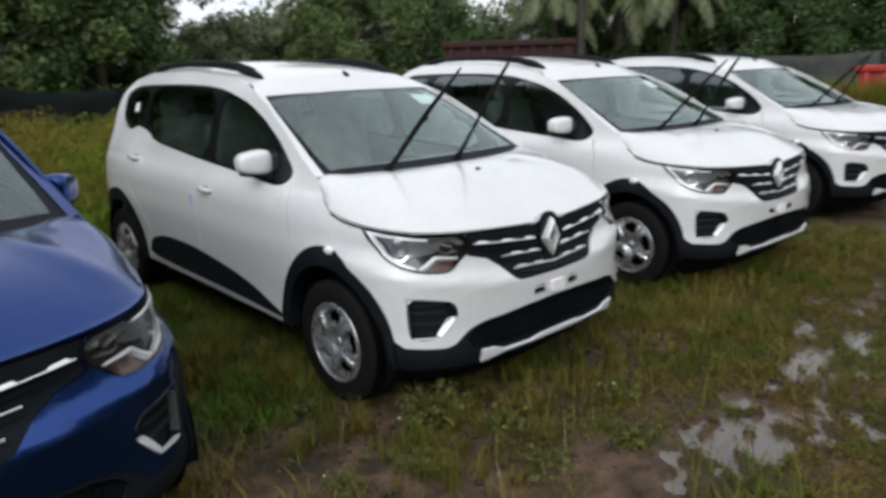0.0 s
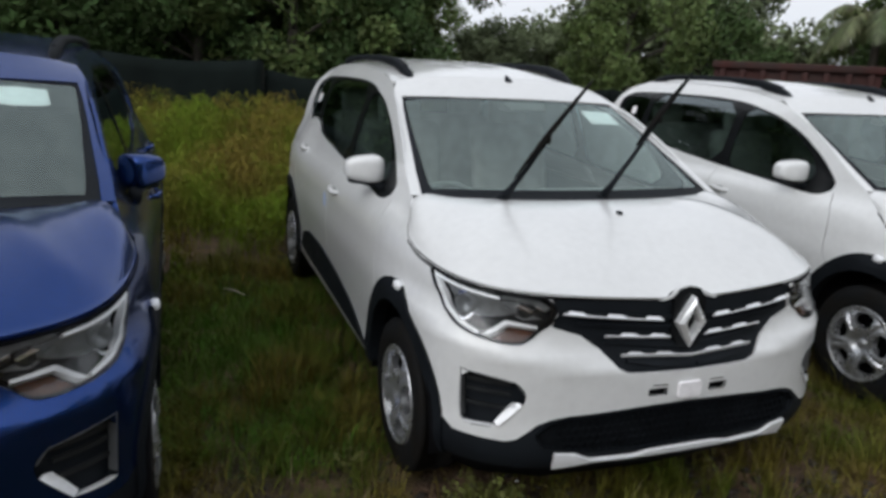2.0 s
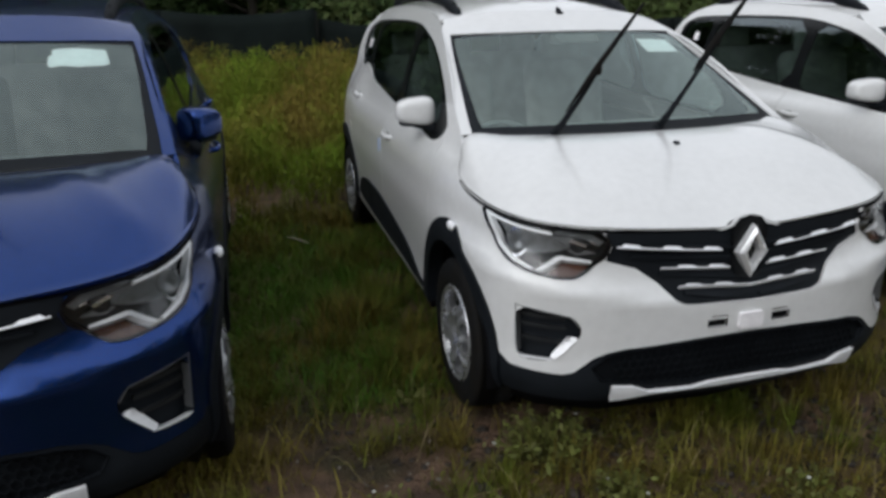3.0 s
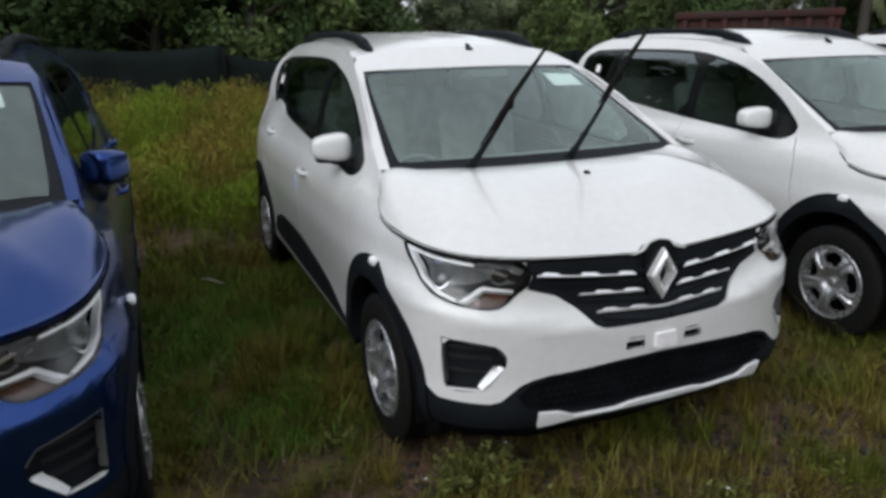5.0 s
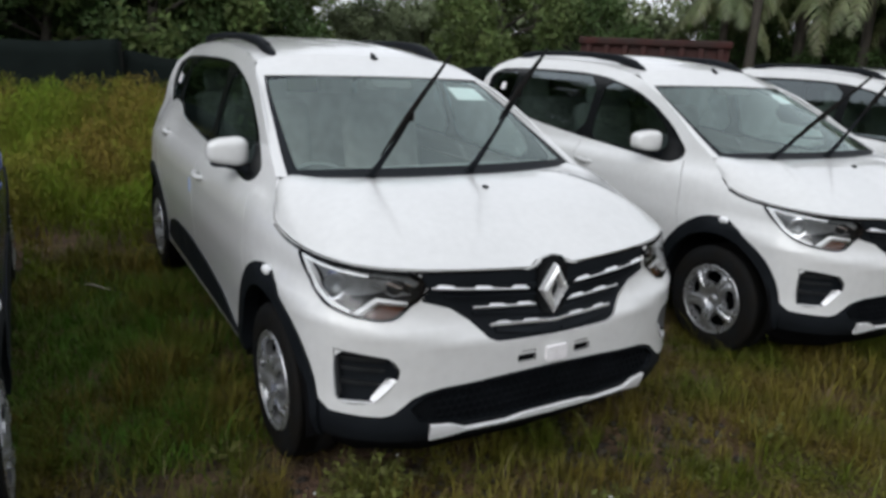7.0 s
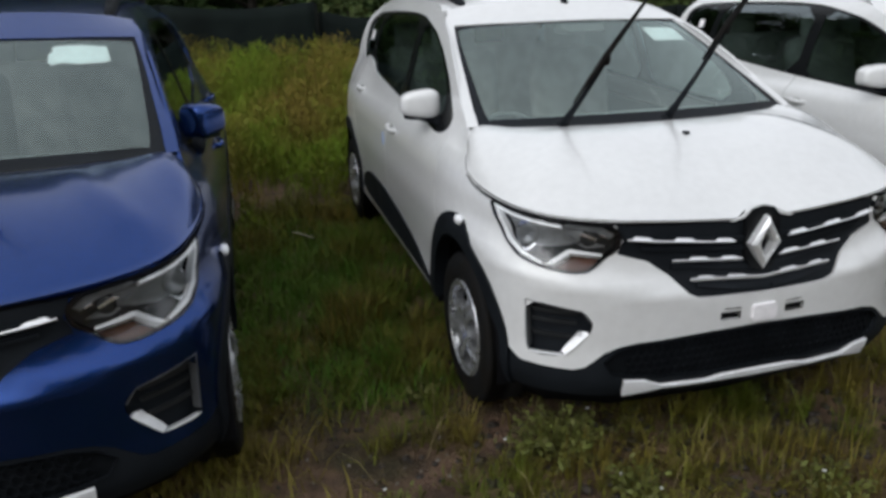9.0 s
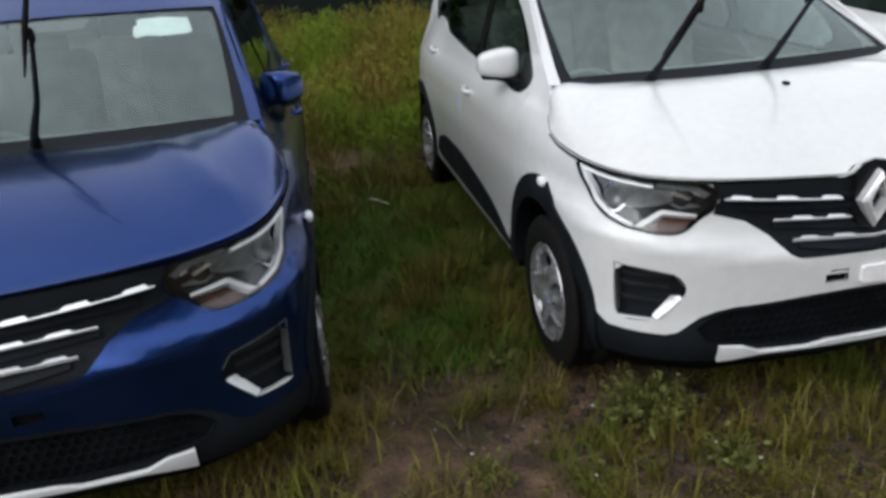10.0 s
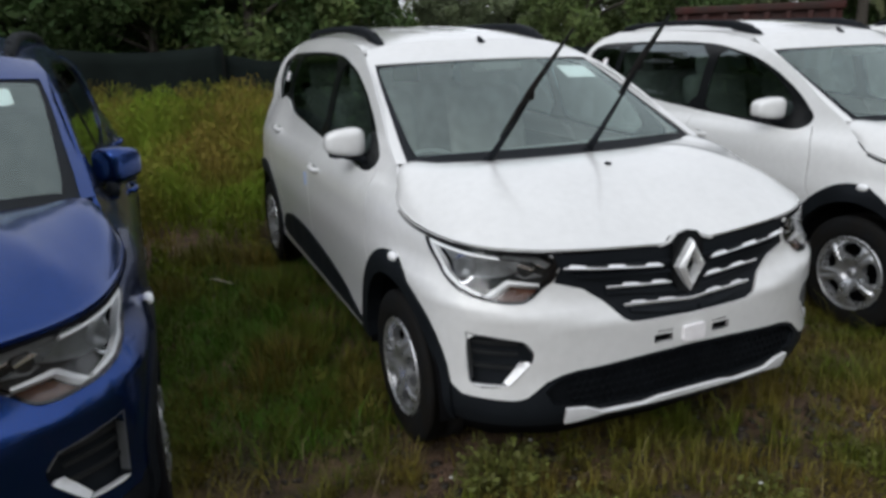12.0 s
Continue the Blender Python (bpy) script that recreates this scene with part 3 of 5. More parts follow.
            part("lens_ring", sheet("lens_ring", vv, ff, belt, CHROME, lift=-.006, lip=.006, mirror=m), lamp)
        # fog lamp pocket
        pocket = part("fog_pocket", sheet("fog_pocket", *cut("fog"), belt, PLASTIC, lift=-.035, lip=-.036, mirror=m), car, "black fog lamp pocket with chrome trim")
        foot = [(.812, .418), (.79, .413), (.69, .417), (.694, .4225), (.80, .4195)]
        vv, ff = mesh2d(foot, [], .02)
        part("chrome_trim", sheet("chrome_trim", vv, ff, tilted(belt, [(.815, .419), (.69, .423)], .15), SATIN, lift=.002, lip=.02, mirror=m), pocket, "chrome corner trim")
        vv, ff = mesh2d([(.698, .432), (.664, .478), (.645, .500), (.622, .506), (.609, .500), (.682, .421)], [], .02)
        part("chrome_trim", sheet("chrome_trim", vv, ff, tilted(belt, [(.70, .424), (.66, .462), (.61, .503)], .4), SATIN, lift=.002, lip=.014, mirror=m), pocket, "chrome corner trim")
        edge = [(.813, .43), (.826, .602), (.822, .601), (.810, .43)]
        for tr in (edge, [(.819, .601), (.636, .579), (.604, .540), (.607, .538), (.637, .575), (.818, .598)]):
            vv, ff = mesh2d(tr, [], .03)
            part("pocket_rim", sheet("pocket_rim", vv, ff, belt, EDGEGLINT, lift=.001, lip=.03, mirror=m), pocket)
        for zz in (.560, .525, .475):
            vv, ff = mesh2d([(.65, zz - .006), (.812, zz - .004), (.812, zz + .010), (.65, zz + .006)], [], .03)
            part("slat", sheet("slat", vv, ff, belt, SKYLIT_SLAT, lift=-.022, lip=.012, mirror=m), pocket)
        # grille bars
        for (u0, z0), (u1, z1), bumps in (((.106, .764), (.490, .799), ((.115, .175), (.26, .325), (.41, .472))), ((.074, .701), (.330, .719), ((.09, .150), (.205, .268))), ((0, .640), (.272, .655), ((.07, .135), (.19, .245)))):
            slope = (z1 - z0) / (u1 - u0)
            bar = [(u0, z0), (u1, z1), (u1, z1 + .003)]
            for a, b in bumps[::-1]:
                bar += [(b + .006, z0 + slope * (b - u0) + .003), (b - .006, z0 + slope * (b - u0) + .010), (a + .006, z0 + slope * (a - u0) + .010), (max(a - .006, u0), z0 + slope * (a - u0) + .003)]
            bar.append((u0, z0 + .0031))
            bar = [q for n, q in enumerate(bar) if n == 0 or q != bar[n - 1]]
            vv, ff = mesh2d(bar, [], .02)
            part("grille_bar", sheet("grille_bar", vv, ff, tilted(belt, [(u0, z0 + .006), (u1, z1 + .006)], .8), SATIN, lift=.008, lip=.010, mirror=m), car, "chrome grille bar")
        for zz, ue in ((.775, .45), (.742, .44), (.680, .33), (.620, .25)):
            vv, ff = mesh2d([(.03, zz - .012 - .0), (ue, zz + .018), (ue, zz + .030), (.03, zz + .002)], [], .03)
            part("grille_slat", sheet("grille_slat", vv, ff, belt, PLASTIC, lift=-.002, lip=.02, mirror=m), car)
        part("plate_slot", sheet("plate_slot", *cut("slot"), belt, DARK, lift=-.012, lip=-.013, mirror=m), car)
        # skid plate
        vv, ff = mesh2d([(.492, .275), (.492, .335), (.42, .332), (.365, .308), (.20, .305), (.14, .317), (0, .319), (0, .298), (.2, .2985), (.36, .2985)], [], .03)
        part("skid_plate", sheet("skid_plate", vv, ff, belt, WHITEPLASTIC, lift=.012, lip=.014, mirror=m), car, "pale grey skid plate")
        # door mirror
        bm = blob(bmesh.new(), (0, 0, 0), (.091, .070, .067), power=.52, segs=28, rings=18)
        for w in bm.verts:  # narrower towards the outer end, flat below
            k = (m * w.co.x + .091) / .182
            w.co.z = w.co.z * (1.02 - .34 * k * k) if w.co.z > 0 else w.co.z * (1.0 - .30 * k)
            w.co.y *= 1.0 - .2 * k
        bm.transform(pose(m * .834, -.70, 1.100, 0, 0, m * 8))
        mir = part("door_mirror", from_bm("door_mirror", bm, WHITE), car)
        bm = bmesh.new()
        blob(bm, (m * .83, -.69, 1.046), (.075, .045, .014), power=.6)
        tube(bm, [(m * .83, -.69, 1.045), (m * .78, -.72, 1.035), (m * .735, -.76, 1.015)], [.022, .024, .03])
        part("mirror_foot", from_bm("mirror_foot", bm, PLASTIC), mir, "black mirror foot")
        part("mirror_glass", from_bm("mirror_glass", blob(bmesh.new(), (m * .822, -.655, 1.094), (.072, .008, .040), (0, 0, m * 8), .5), CHROME), mir)
        # handles
        for uu_, zz, d in ((2.52, .903, doors[0]), (3.70, .995, doors[1])):
            p, q = belt(uu_ - .085, zz), belt(uu_ + .085, zz + .006)
            bm = bmesh.new()
            mid_p = (p + q) / 2
            tube(bm, [(m * (p[0] - .005), p[1], p[2]), (m * (p[0] + .022), p[1] + .02, p[2] + .002), (m * (mid_p[0] + .03), mid_p[1], mid_p[2] + .004), (m * (q[0] + .022), q[1] - .02, q[2]), (m * (q[0] - .005), q[1], q[2])], [.010, .014, .016, .014, .010], 10, .7)
            h = part("door_handle", from_bm("door_handle", bm, WHITE), d)
            # flat grey oval: the shade in the handle's recess, put into the colour
            vv, ff = mesh2d(ellipse(uu_, zz - .002, .05, .024, 20), [], .02)
            part("handle_recess", sheet("handle_recess", vv, ff, belt, LINING, lift=.003, lip=.004, mirror=m), h)
        # roof rail
        bm = bmesh.new()
        rail = [(-.27, 1.476), (-.19, 1.516), (-.08, 1.554), (.05, 1.583), (.35, 1.604), (.70, 1.610), (1.0, 1.606), (1.14, 1.597), (1.24, 1.580), (1.32, 1.555)]
        tube(bm, [(m * (.484 - .012 * abs(y - .6)), y, z_) for y, z_ in rail], [.012, .028, .034, .028, .020, .018, .018, .022, .022, .010], 10, .8)
        blob(bm, (m * .474, -.075, 1.525), (.018, .085, .036), (-22, 0, 0), .7)
        blob(bm, (m * .472, 1.19, 1.565), (.018, .09, .03), (16, 0, 0), .7)
        part("roof_rail", from_bm("roof_rail", bm, PLASTIC), car, "dark grey roof rail")
        part("wheel_housing", housing(), car).matrix_basis = pose(m * .85, -1.367, .306, 0, 0, 180 if m > 0 else 0)
        part("wheel_housing", housing(), car).matrix_basis = pose(m * .84, 1.325, .306, 0, 0, 180 if m > 0 else 0)
    part("front_bumper", sheet("front_bumper", *cut("bumper"), belt, WHITE, mirror=0), car)
    part("tailgate", sheet("tailgate", *cut("tail"), belt, WHITE, mirror=0), car)
    part("lower_bumper", sheet("lower_bumper", *cut("lower"), belt, PLASTIC, lift=-.004, mirror=0), car, "black plastic lower bumper")
    intake = part("lower_intake", sheet("lower_intake", *cut("intake"), belt, INTAKE_BLACK, lift=-.014, lip=-.018, mirror=0), car, "black lower air intake")
    tagged(part("honeycomb", honeycomb(.50, .345, .462, .017), intake, "black honeycomb mesh"), kind="stuff")
    part("grille", sheet("grille", *cut("grille"), belt, PLASTIC, lift=-.012, mirror=0), car, "black plastic grille")
    # badge: a plain chrome lozenge ring on a black shield
    badge = part("badge", lozenge("badge", BADGE), car, "chrome lozenge badge")
    vv, ff = mesh2d([(0, .876), (.042, .868), (.066, .836), (.064, .72), (.045, .672), (0, .662)], [], .02)
    part("badge_shield", sheet("badge_shield", vv, ff, belt, GLOSSBLACK, lift=.006, lip=.03, mirror=0), badge)
    vv, ff = mesh2d([(0, .500), (.040, .500), (.046, .506), (.046, .550), (.040, .556), (0, .556)], [], .02)
    part("plate_mount", sheet("plate_mount", vv, ff, belt, PAPER, lift=.012, lip=.014, mirror=0), car, "pale plate mounting block")
    # bonnet
    vv, ff = mesh2d([(-1, 0), (-.1, 0), (-.06, .035), (.06, .035), (.1, 0), (1, 0), (1, 1), (-1, 1)], [], .034)
    part("bonnet", sheet("bonnet", vv, ff, bonnet, WHITE, lip=.008), car)
    vv, ff = mesh2d([(-.985, .006), (.985, .006), (.985, .07), (-.985, .07)], [], .03)
    part("bonnet_seal", sheet("bonnet_seal", vv, ff, bonnet, DARK, lift=-.016, lip=.012), car)
    p = bonnet(.004, .70)
    part("washer_nozzle", from_bm("washer_nozzle", blob(bmesh.new(), (p[0], p[1], p[2] + .002), (.011, .014, .008)), PLASTIC), car)
    # windscreen with its black band, roof, rear window
    clear = rounded([(-.888, .052), (-.86, .066), (-.45, .078), (.45, .078), (.86, .066), (.888, .052), (.902, .4), (.918, .80), (.908, .826), (.4, .834), (-.4, .834), (-.908, .826), (-.918, .80), (-.902, .4)], .03)
    pane = [(-.945, -.004), (-.5, -.0045), (.5, -.0045), (.945, -.004), (.940, .4), (.938, .862), (.45, .842), (-.45, .842), (-.938, .862), (-.940, .4)]
    rear = rounded([(-.8, 7.15), (.8, 7.15), (.84, 8.2), (-.84, 8.2)], .05)
    vv, ff = mesh2d([(-1, -.005), (1, -.005), (1, 9), (-1, 9)], [clear, dense(pane, .03), rear], .05)
    mm = vv[ff].mean(1)
    a, b, c = inside(clear, mm), inside(pane, mm), inside(rear, mm)
    ob = part("windscreen", sheet("windscreen", vv, ff[a], crown, WINDSCREEN, lift=-.006, lip=.003), car, "greenish windscreen glass")
    ob.visible_shadow = False
    part("windscreen_band", sheet("windscreen_band", vv, ff[b & ~a], crown, PLASTIC, lift=-.006, lip=.008), car, "black windscreen border")
    vv2, ff2 = mesh2d([(-.13, .742), (.17, .742), (.20, .832), (-.16, .832)], [], .05)
    part("sensor_band", sheet("sensor_band", vv2, ff2, crown, DARKLINING, lift=-.016, lip=.004), car, "dark printed band behind the mirror")
    part("roof", sheet("roof", vv, ff[~b & ~c], crown, WHITE, lip=.015), car)
    ob = part("rear_window", sheet("rear_window", vv, ff[c], crown, SIDEGLASS, lift=-.006, lip=.003), car)
    ob.visible_shadow = False
    part("roof_lining", sheet("roof_lining", *mesh2d([(-.95, 1.1), (.95, 1.1), (.95, 6.8), (-.95, 6.8)], [], .12), crown, HEADLINER, lift=-.04, lip=.005), car)
    bm = bmesh.new()
    blob(bm, (0, -.385, 1.514), (.020, .030, .010))
    tube(bm, [(0, -.395, 1.514), (0, -.380, 1.530), (0, -.365, 1.541)], [.016, .012, .006])
    part("antenna", from_bm("antenna", bm, PLASTIC), car, "stubby black antenna")
    vv, ff = mesh2d([(.50, .62), (.80, .62), (.82, .76), (.51, .76)], [], .05)
    part("sticker", sheet("sticker", vv, ff, crown, PAPER, lift=-.012, lip=.002), car, "white paper sticker inside the windscreen")
    vv, ff = mesh2d([(2.69, .79), (2.715, .785), (2.74, .85), (2.715, .86)], [], .03)
    part("film_sticker", sheet("film_sticker", vv, ff, belt, FILM, lift=.003, lip=.003, mirror=-1), car, "pale blue film sticker on the door")
    vv, ff = mesh2d([(3.90, 1.30), (3.96, 1.30), (3.97, 1.36), (3.91, 1.36)], [], .03)
    part("sticker", sheet("sticker", vv, ff, belt, PAPER, lift=-.004, lip=.002, mirror=-1), car)
    # raised wipers
    for base, tip, low, joint in (((-.395, -1.252, 1.058), (-.311, -1.705, 1.545), .20, .55), ((.058, -1.272, 1.060), (.252, -1.510, 1.590), .44, .66)):
        a, b = Vector(base), Vector(tip)
        side = Vector((.9, .3, -.1))
        arm = [a, a.lerp(b, .10) + Vector((0, -.012, .006)), a.lerp(b, .30) + side * .008, a.lerp(b, joint)]
        bm = tube(bmesh.new(), arm, [.019, .013, .009, .007], 8)
        blob(bm, a, (.022, .024, .018), power=.7, segs=12, rings=8)
        w = part("wiper", from_bm("wiper", bm, PLASTIC), car, "black wiper arm standing up off the glass")
        q0, q1 = a.lerp(b, low) - side * .022, b
        knee = q0.lerp(q1, .45) - side * .004
        bm = tube(bmesh.new(), [q0, q0.lerp(knee, .5), knee, knee.lerp(q1, .5), q1], [.004, .009, .013, .010, .005], 8, .55)
        blob(bm, a.lerp(b, joint), (.010, .012, .022), power=.7, segs=10, rings=8)
        part("wiper_blade", from_bm("wiper_blade", bm, RUBBER), w, "black rubber wiper blade")
    # underside and cabin
    bm = bmesh.new()
    box(bm, (0, .0, .30), (1.10, 3.7, .10), bevel=.03)
    box(bm, (0, 0, .36), (1.55, 1.75, .08), bevel=.03)
    box(bm, (0, -1.55, .55), (1.1, .5, .5), bevel=.05)
    part("underbody", from_bm("underbody", bm, DARK), car)
    # added lip that blocks light under the nose and darkens the ground there
    bm = bmesh.new()
    ring = [(.74, -1.62), (.66, -1.74), (.45, -1.84), (0, -1.87), (-.45, -1.84), (-.66, -1.74), (-.74, -1.62)]
    rows = [[bm.verts.new((x * k, y + d, z)) for x, y in ring] for k, d, z in ((1.03, -.02, .30), (1.0, 0, .20), (.97, .03, .135), (.95, .06, .135), (.98, .06, .30))]
    for r, q in zip(rows, rows[1:]):
        for a in range(len(ring) - 1):
            bm.faces.new((r[a], r[a + 1], q[a + 1], q[a]))
    part("air_dam", from_bm("air_dam", bm, DARK), car, "black lip added under the bumper to keep light off the ground")
    bm = bmesh.new()
    box(bm, (0, -.92, .93), (1.36, .46, .22), (-10, 0, 0), .07, 3)
    box(bm, (0, -.72, .72), (1.36, .22, .4), (0, 0, 0), .05)
    part("dashboard", from_bm("dashboard", bm, LINING), car, "dark grey dashboard")
    ringp = [(-.36 + .185 * math.cos(k * math.pi / 12), -.58 + .06 * math.sin(k * math.pi / 12), .85 + .15 * math.sin(k * math.pi / 12)) for k in range(25)]
    bm = tube(bmesh.new(), ringp, .015, 8)
    box(bm, (-.36, -.58, .85), (.30, .03, .05), bevel=.01)
    part("steering_wheel", from_bm("steering_wheel", bm, LINING), car)
    for sx, sy, wide in ((-.36, .05, .50), (.36, .05, .50), (0, .88, 1.2)):
        bm = bmesh.new()
        box(bm, (sx, sy - .1, .62), (wide, .50, .18), (6, 0, 0), .06, 3)
        box(bm, (sx, sy + .2, .95), (wide, .14, .62), (-14, 0, 0), .06, 3)
        seat = part("seat", from_bm("seat", bm, FABRIC), car, "grey fabric seat")
        for hx in ((sx,) if wide < 1 else (-.4, .4)):
            part("headrest", from_bm("headrest", box(bmesh.new(), (hx, sy + .29, 1.32), (.26, .09, .17), (-10, 0, 0), .04, 3), FABRIC), seat)
    part("mirror", from_bm("mirror", blob(bmesh.new(), (0, -.52, 1.40), (.11, .015, .032)), LINING), car)
    # wheels
    wheel = build_wheel(car)
    for m, y in ((1, -1.367), (-1, -1.367), (1, 1.325), (-1, 1.325)):
        w = wheel if (m, y) == (1, -1.367) else copy_thing(wheel, Matrix())
        w.parent = car
        w.matrix_basis = pose(m * .762, y, .302, {1: 10, -1: 42}[m] + 20 * y, 0, 0 if m > 0 else 180)
    return car


def honeycomb(reach, low, high, r):
    """Thin six-sided rings side by side over the intake, standing proud of it."""
    verts, faces = [], []
    rows = int((high - low) / (1.5 * r))
    for b in range(rows + 1):
        for a in range(-int(reach / (1.732 * r)), int(reach / (1.732 * r)) + 1):
            cu, cz = (a + .5 * (b % 2)) * 1.732 * r, low + .008 + 1.5 * r * b
            if abs(cu) > reach - .25 * max(0, cz - .43) / .04 * .3:
                continue
            k = len(verts)
            for rad, out in ((r * .80, .006), (r * .98, .006), (r * .80, -.012)):
                for n in range(6):
                    t = math.pi / 6 + n * math.pi / 3
                    u = cu + rad * math.cos(t)
                    p = belt(abs(u), cz + rad * math.sin(t) - .03 * abs(u) + .008)
                    verts.append((math.copysign(p[0], u), p[1] + .012 - out, p[2]))
            for n in range(6):
                q = (n + 1) % 6
                faces += [(k + n, k + q, k + 6 + q, k + 6 + n), (k + n, k + 12 + n, k + 12 + q, k + q)]
    return from_arrays("honeycomb", verts, faces, INTAKE_BLACK, smooth=False)


def housing():
    """The upper shell over a wheel: an arch with its inner wall."""
    verts, faces, n = [], [], 20
    for i in range(n + 1):
        a = radians(-8 + 196 * i / n)
        verts += [(x, r * math.cos(a), r * math.sin(a)) for x, r in ((0, .385), (.28, .385), (.30, .36), (.30, .02))]
    for i in range(n):
        faces += [(4 * i + c, 4 * i + c + 1, 4 * i + c + 5, 4 * i + c + 4) for c in range(3)]
    return from_arrays("wheel_housing", verts, faces, DARK)


def lozenge(name, material):
    """A chamfered upright lozenge ring at the nose."""
    p = belt(0, .758)
    bm = bmesh.new()
    rows = []
    for hw, hh, dy in ((.060, .094, -.004), (.057, .090, -.027), (.041, .071, -.036), (.026, .056, -.031), (.022, .050, -.008)):
        rows.append([bm.verts.new((x * hw, p[1] + dy, .758 + z_ * hh)) for x, z_ in ((0, 1), (1, 0), (0, -1), (-1, 0))])
    for r, q in zip(rows, rows[1:]):
        for k in range(4):
            bm.faces.new((r[k], r[(k + 1) % 4], q[(k + 1) % 4], q[k]))
    return from_bm(name, bm, material, smooth=False)


def build_wheel(car):
    """Tyre and a five-spoked silver wheel cover; the axle is x, the outside is +x."""
    tyre = part("wheel", lathe("wheel", [(-.085, .19), (-.092, .215), (-.095, .26), (-.085, .292), (-.07, .302), (-.066, .296), (-.025, .304), (-.022, .298), (.022, .298), (.025, .304), (.066, .296), (.07, .302), (.085, .292), (.092, .26), (.090, .222), (.088, .198), (.076, .19)], RUBBER, 56), car, "black tyre on a silver five-spoke wheel")
    holes = []
    for k in range(5):
        a = 2 * math.pi * k / 5
        hole = []
        for r, d in ((.080, 0), (.090, .25), (.120, .37), (.150, .39), (.165, .27), (.169, 0), (.165, -.27), (.150, -.39), (.120, -.37), (.090, -.25)):
            hole.append((r * math.cos(a + d), r * math.sin(a + d)))
        holes.append(rounded(hole, .012, 2))

    def dish(y, z):
        r = np.hypot(y, z)
        a = 5 * (np.arctan2(z, y) - radians(36))  # nought along a spoke
        spoke = ease(.04, .09, r) * (1 - ease(.155, .185, r))
        ridge = np.maximum(0, np.cos(a)) ** .8 * .012 - .016 * np.exp(-(np.sin(a / 2) / .16) ** 2)
        return np.stack([.080 + .016 * ease(.0, .10, r) * (1 - ease(.12, .2, r)) + .008 * ease(.17, .188, r) - .020 * np.exp(-(r / .045) ** 4) + ridge * spoke, y, z], -1)
    v, f = mesh2d(ellipse(0, 0, .190, .190, 60), holes, .010)
    mid = v[f].mean(1)
    cut = np.zeros(len(f), bool)
    for h in holes:
        cut |= inside(h, mid)
    rim = part("wheel_cover", sheet("wheel_cover", v, f[~cut], dish, RIM, lip=.034), tyre, "silver five-spoke wheel cover")
    part("rim_lip", lathe("rim_lip", [(.050, .182), (.090, .185), (.094, .190), (.089, .195), (.05, .194)], RIM, 48), tyre)
    part("rim_barrel", lathe("rim_barrel", [(.03, .188), (-.03, .17), (-.032, .0)], DARK, 36), tyre)
    part("hub_cap", lathe("hub_cap", [(.078, 0), (.0765, .017), (.072, .024), (.058, .026)], RIM, 28), tyre)
    return tyre


car = build_car()
second = copy_thing(car, pose(2.546, -.072, 0, 0, 0, -3.13))
third = copy_thing(car, pose(5.499, -.107, 0, 0, 0, -6.89))
blue = copy_thing(car, pose(-2.591, -.064, 0, 0, 0, .32))
tagged(blue, "parked blue metallic people carrier with rain drops on its bonnet", "car", "parked cars")
tagged(second, "parked white people carrier standing beside another white one", "car")
tagged(third, "white people carrier at the end of the parked row", "car")
for ob in blue.children_recursive:
    if ob.type == "MESH" and WHITE.name in ob.data.materials:
        ob.data = ob.data.copy()
        ob.data.materials[0] = BLUE
folded = next(ob for ob in blue.children if ob.name.startswith("door_mirror"))
folded.matrix_basis = pose(.79, -.73, 1.08) @ pose(0, 0, 0, 0, 0, 42) @ Matrix.Diagonal((1, 1, 1.12, 1)) @ pose(-.755, .73, -1.09)
for ob in blue.children_recursive:  # a darker cabin than the others
    for pale, dark in ((FABRIC, DARKFABRIC), (LINING, DARKLINING)):
        if ob.type == "MESH" and pale.name in ob.data.materials:
            ob.data = ob.data.copy()
            ob.data.materials[0] = dark
# its paper sheet behind the glass is torn and crooked
paper = next(ob for ob in blue.children if ob.name.startswith("sticker") and ob.data.vertices[0].co.y < 0)
paper.data = sheet("sticker", *mesh2d([(.45, .65), (.47, .628), (.52, .645), (.60, .632), (.74, .640), (.775, .655), (.77, .735), (.765, .785), (.70, .79), (.62, .80), (.50, .79), (.47, .775), (.475, .735), (.452, .72)], [], .05), crown, PAPER, lift=-.012, lip=.002)
tagged(paper, "torn white paper sheet inside the windscreen")

# ---- ground ----
def noise_at(x, y, s, k=0.0):
    return noise.noise(Vector((x * s, y * s, k)))


def hollow_at(x, y):
    """Where the yard dips and holds rain: 0 to 1."""
    return float(ease(-.60, -.20, x) * ease(5.0, 3.4, x)) * math.exp(-((y + 2.90 + .10 * math.sin(2.1 * x)) / .40) ** 2)


def ground_z(x, y):
    """Nearly flat mud with small hummocks and the hollows that hold water."""
    if abs(x) > 12 or abs(y) > 12:
        return 0.0
    h = .016 * noise_at(x, y, 1.3) + .013 * noise_at(x, y, 3.7, 3.0) + .010 * noise_at(x, y, 9.0, 6.0)
    dip = hollow_at(x, y)
    h *= 1 - .6 * dip
    return h + dip * (.022 * noise_at(x, y * 1.5, 2.3, 13.0) + .034 * noise_at(x, y * 1.3, 5.5, 17.0) + .026 * noise_at(x, y, 15.0, 27.0) - .021)


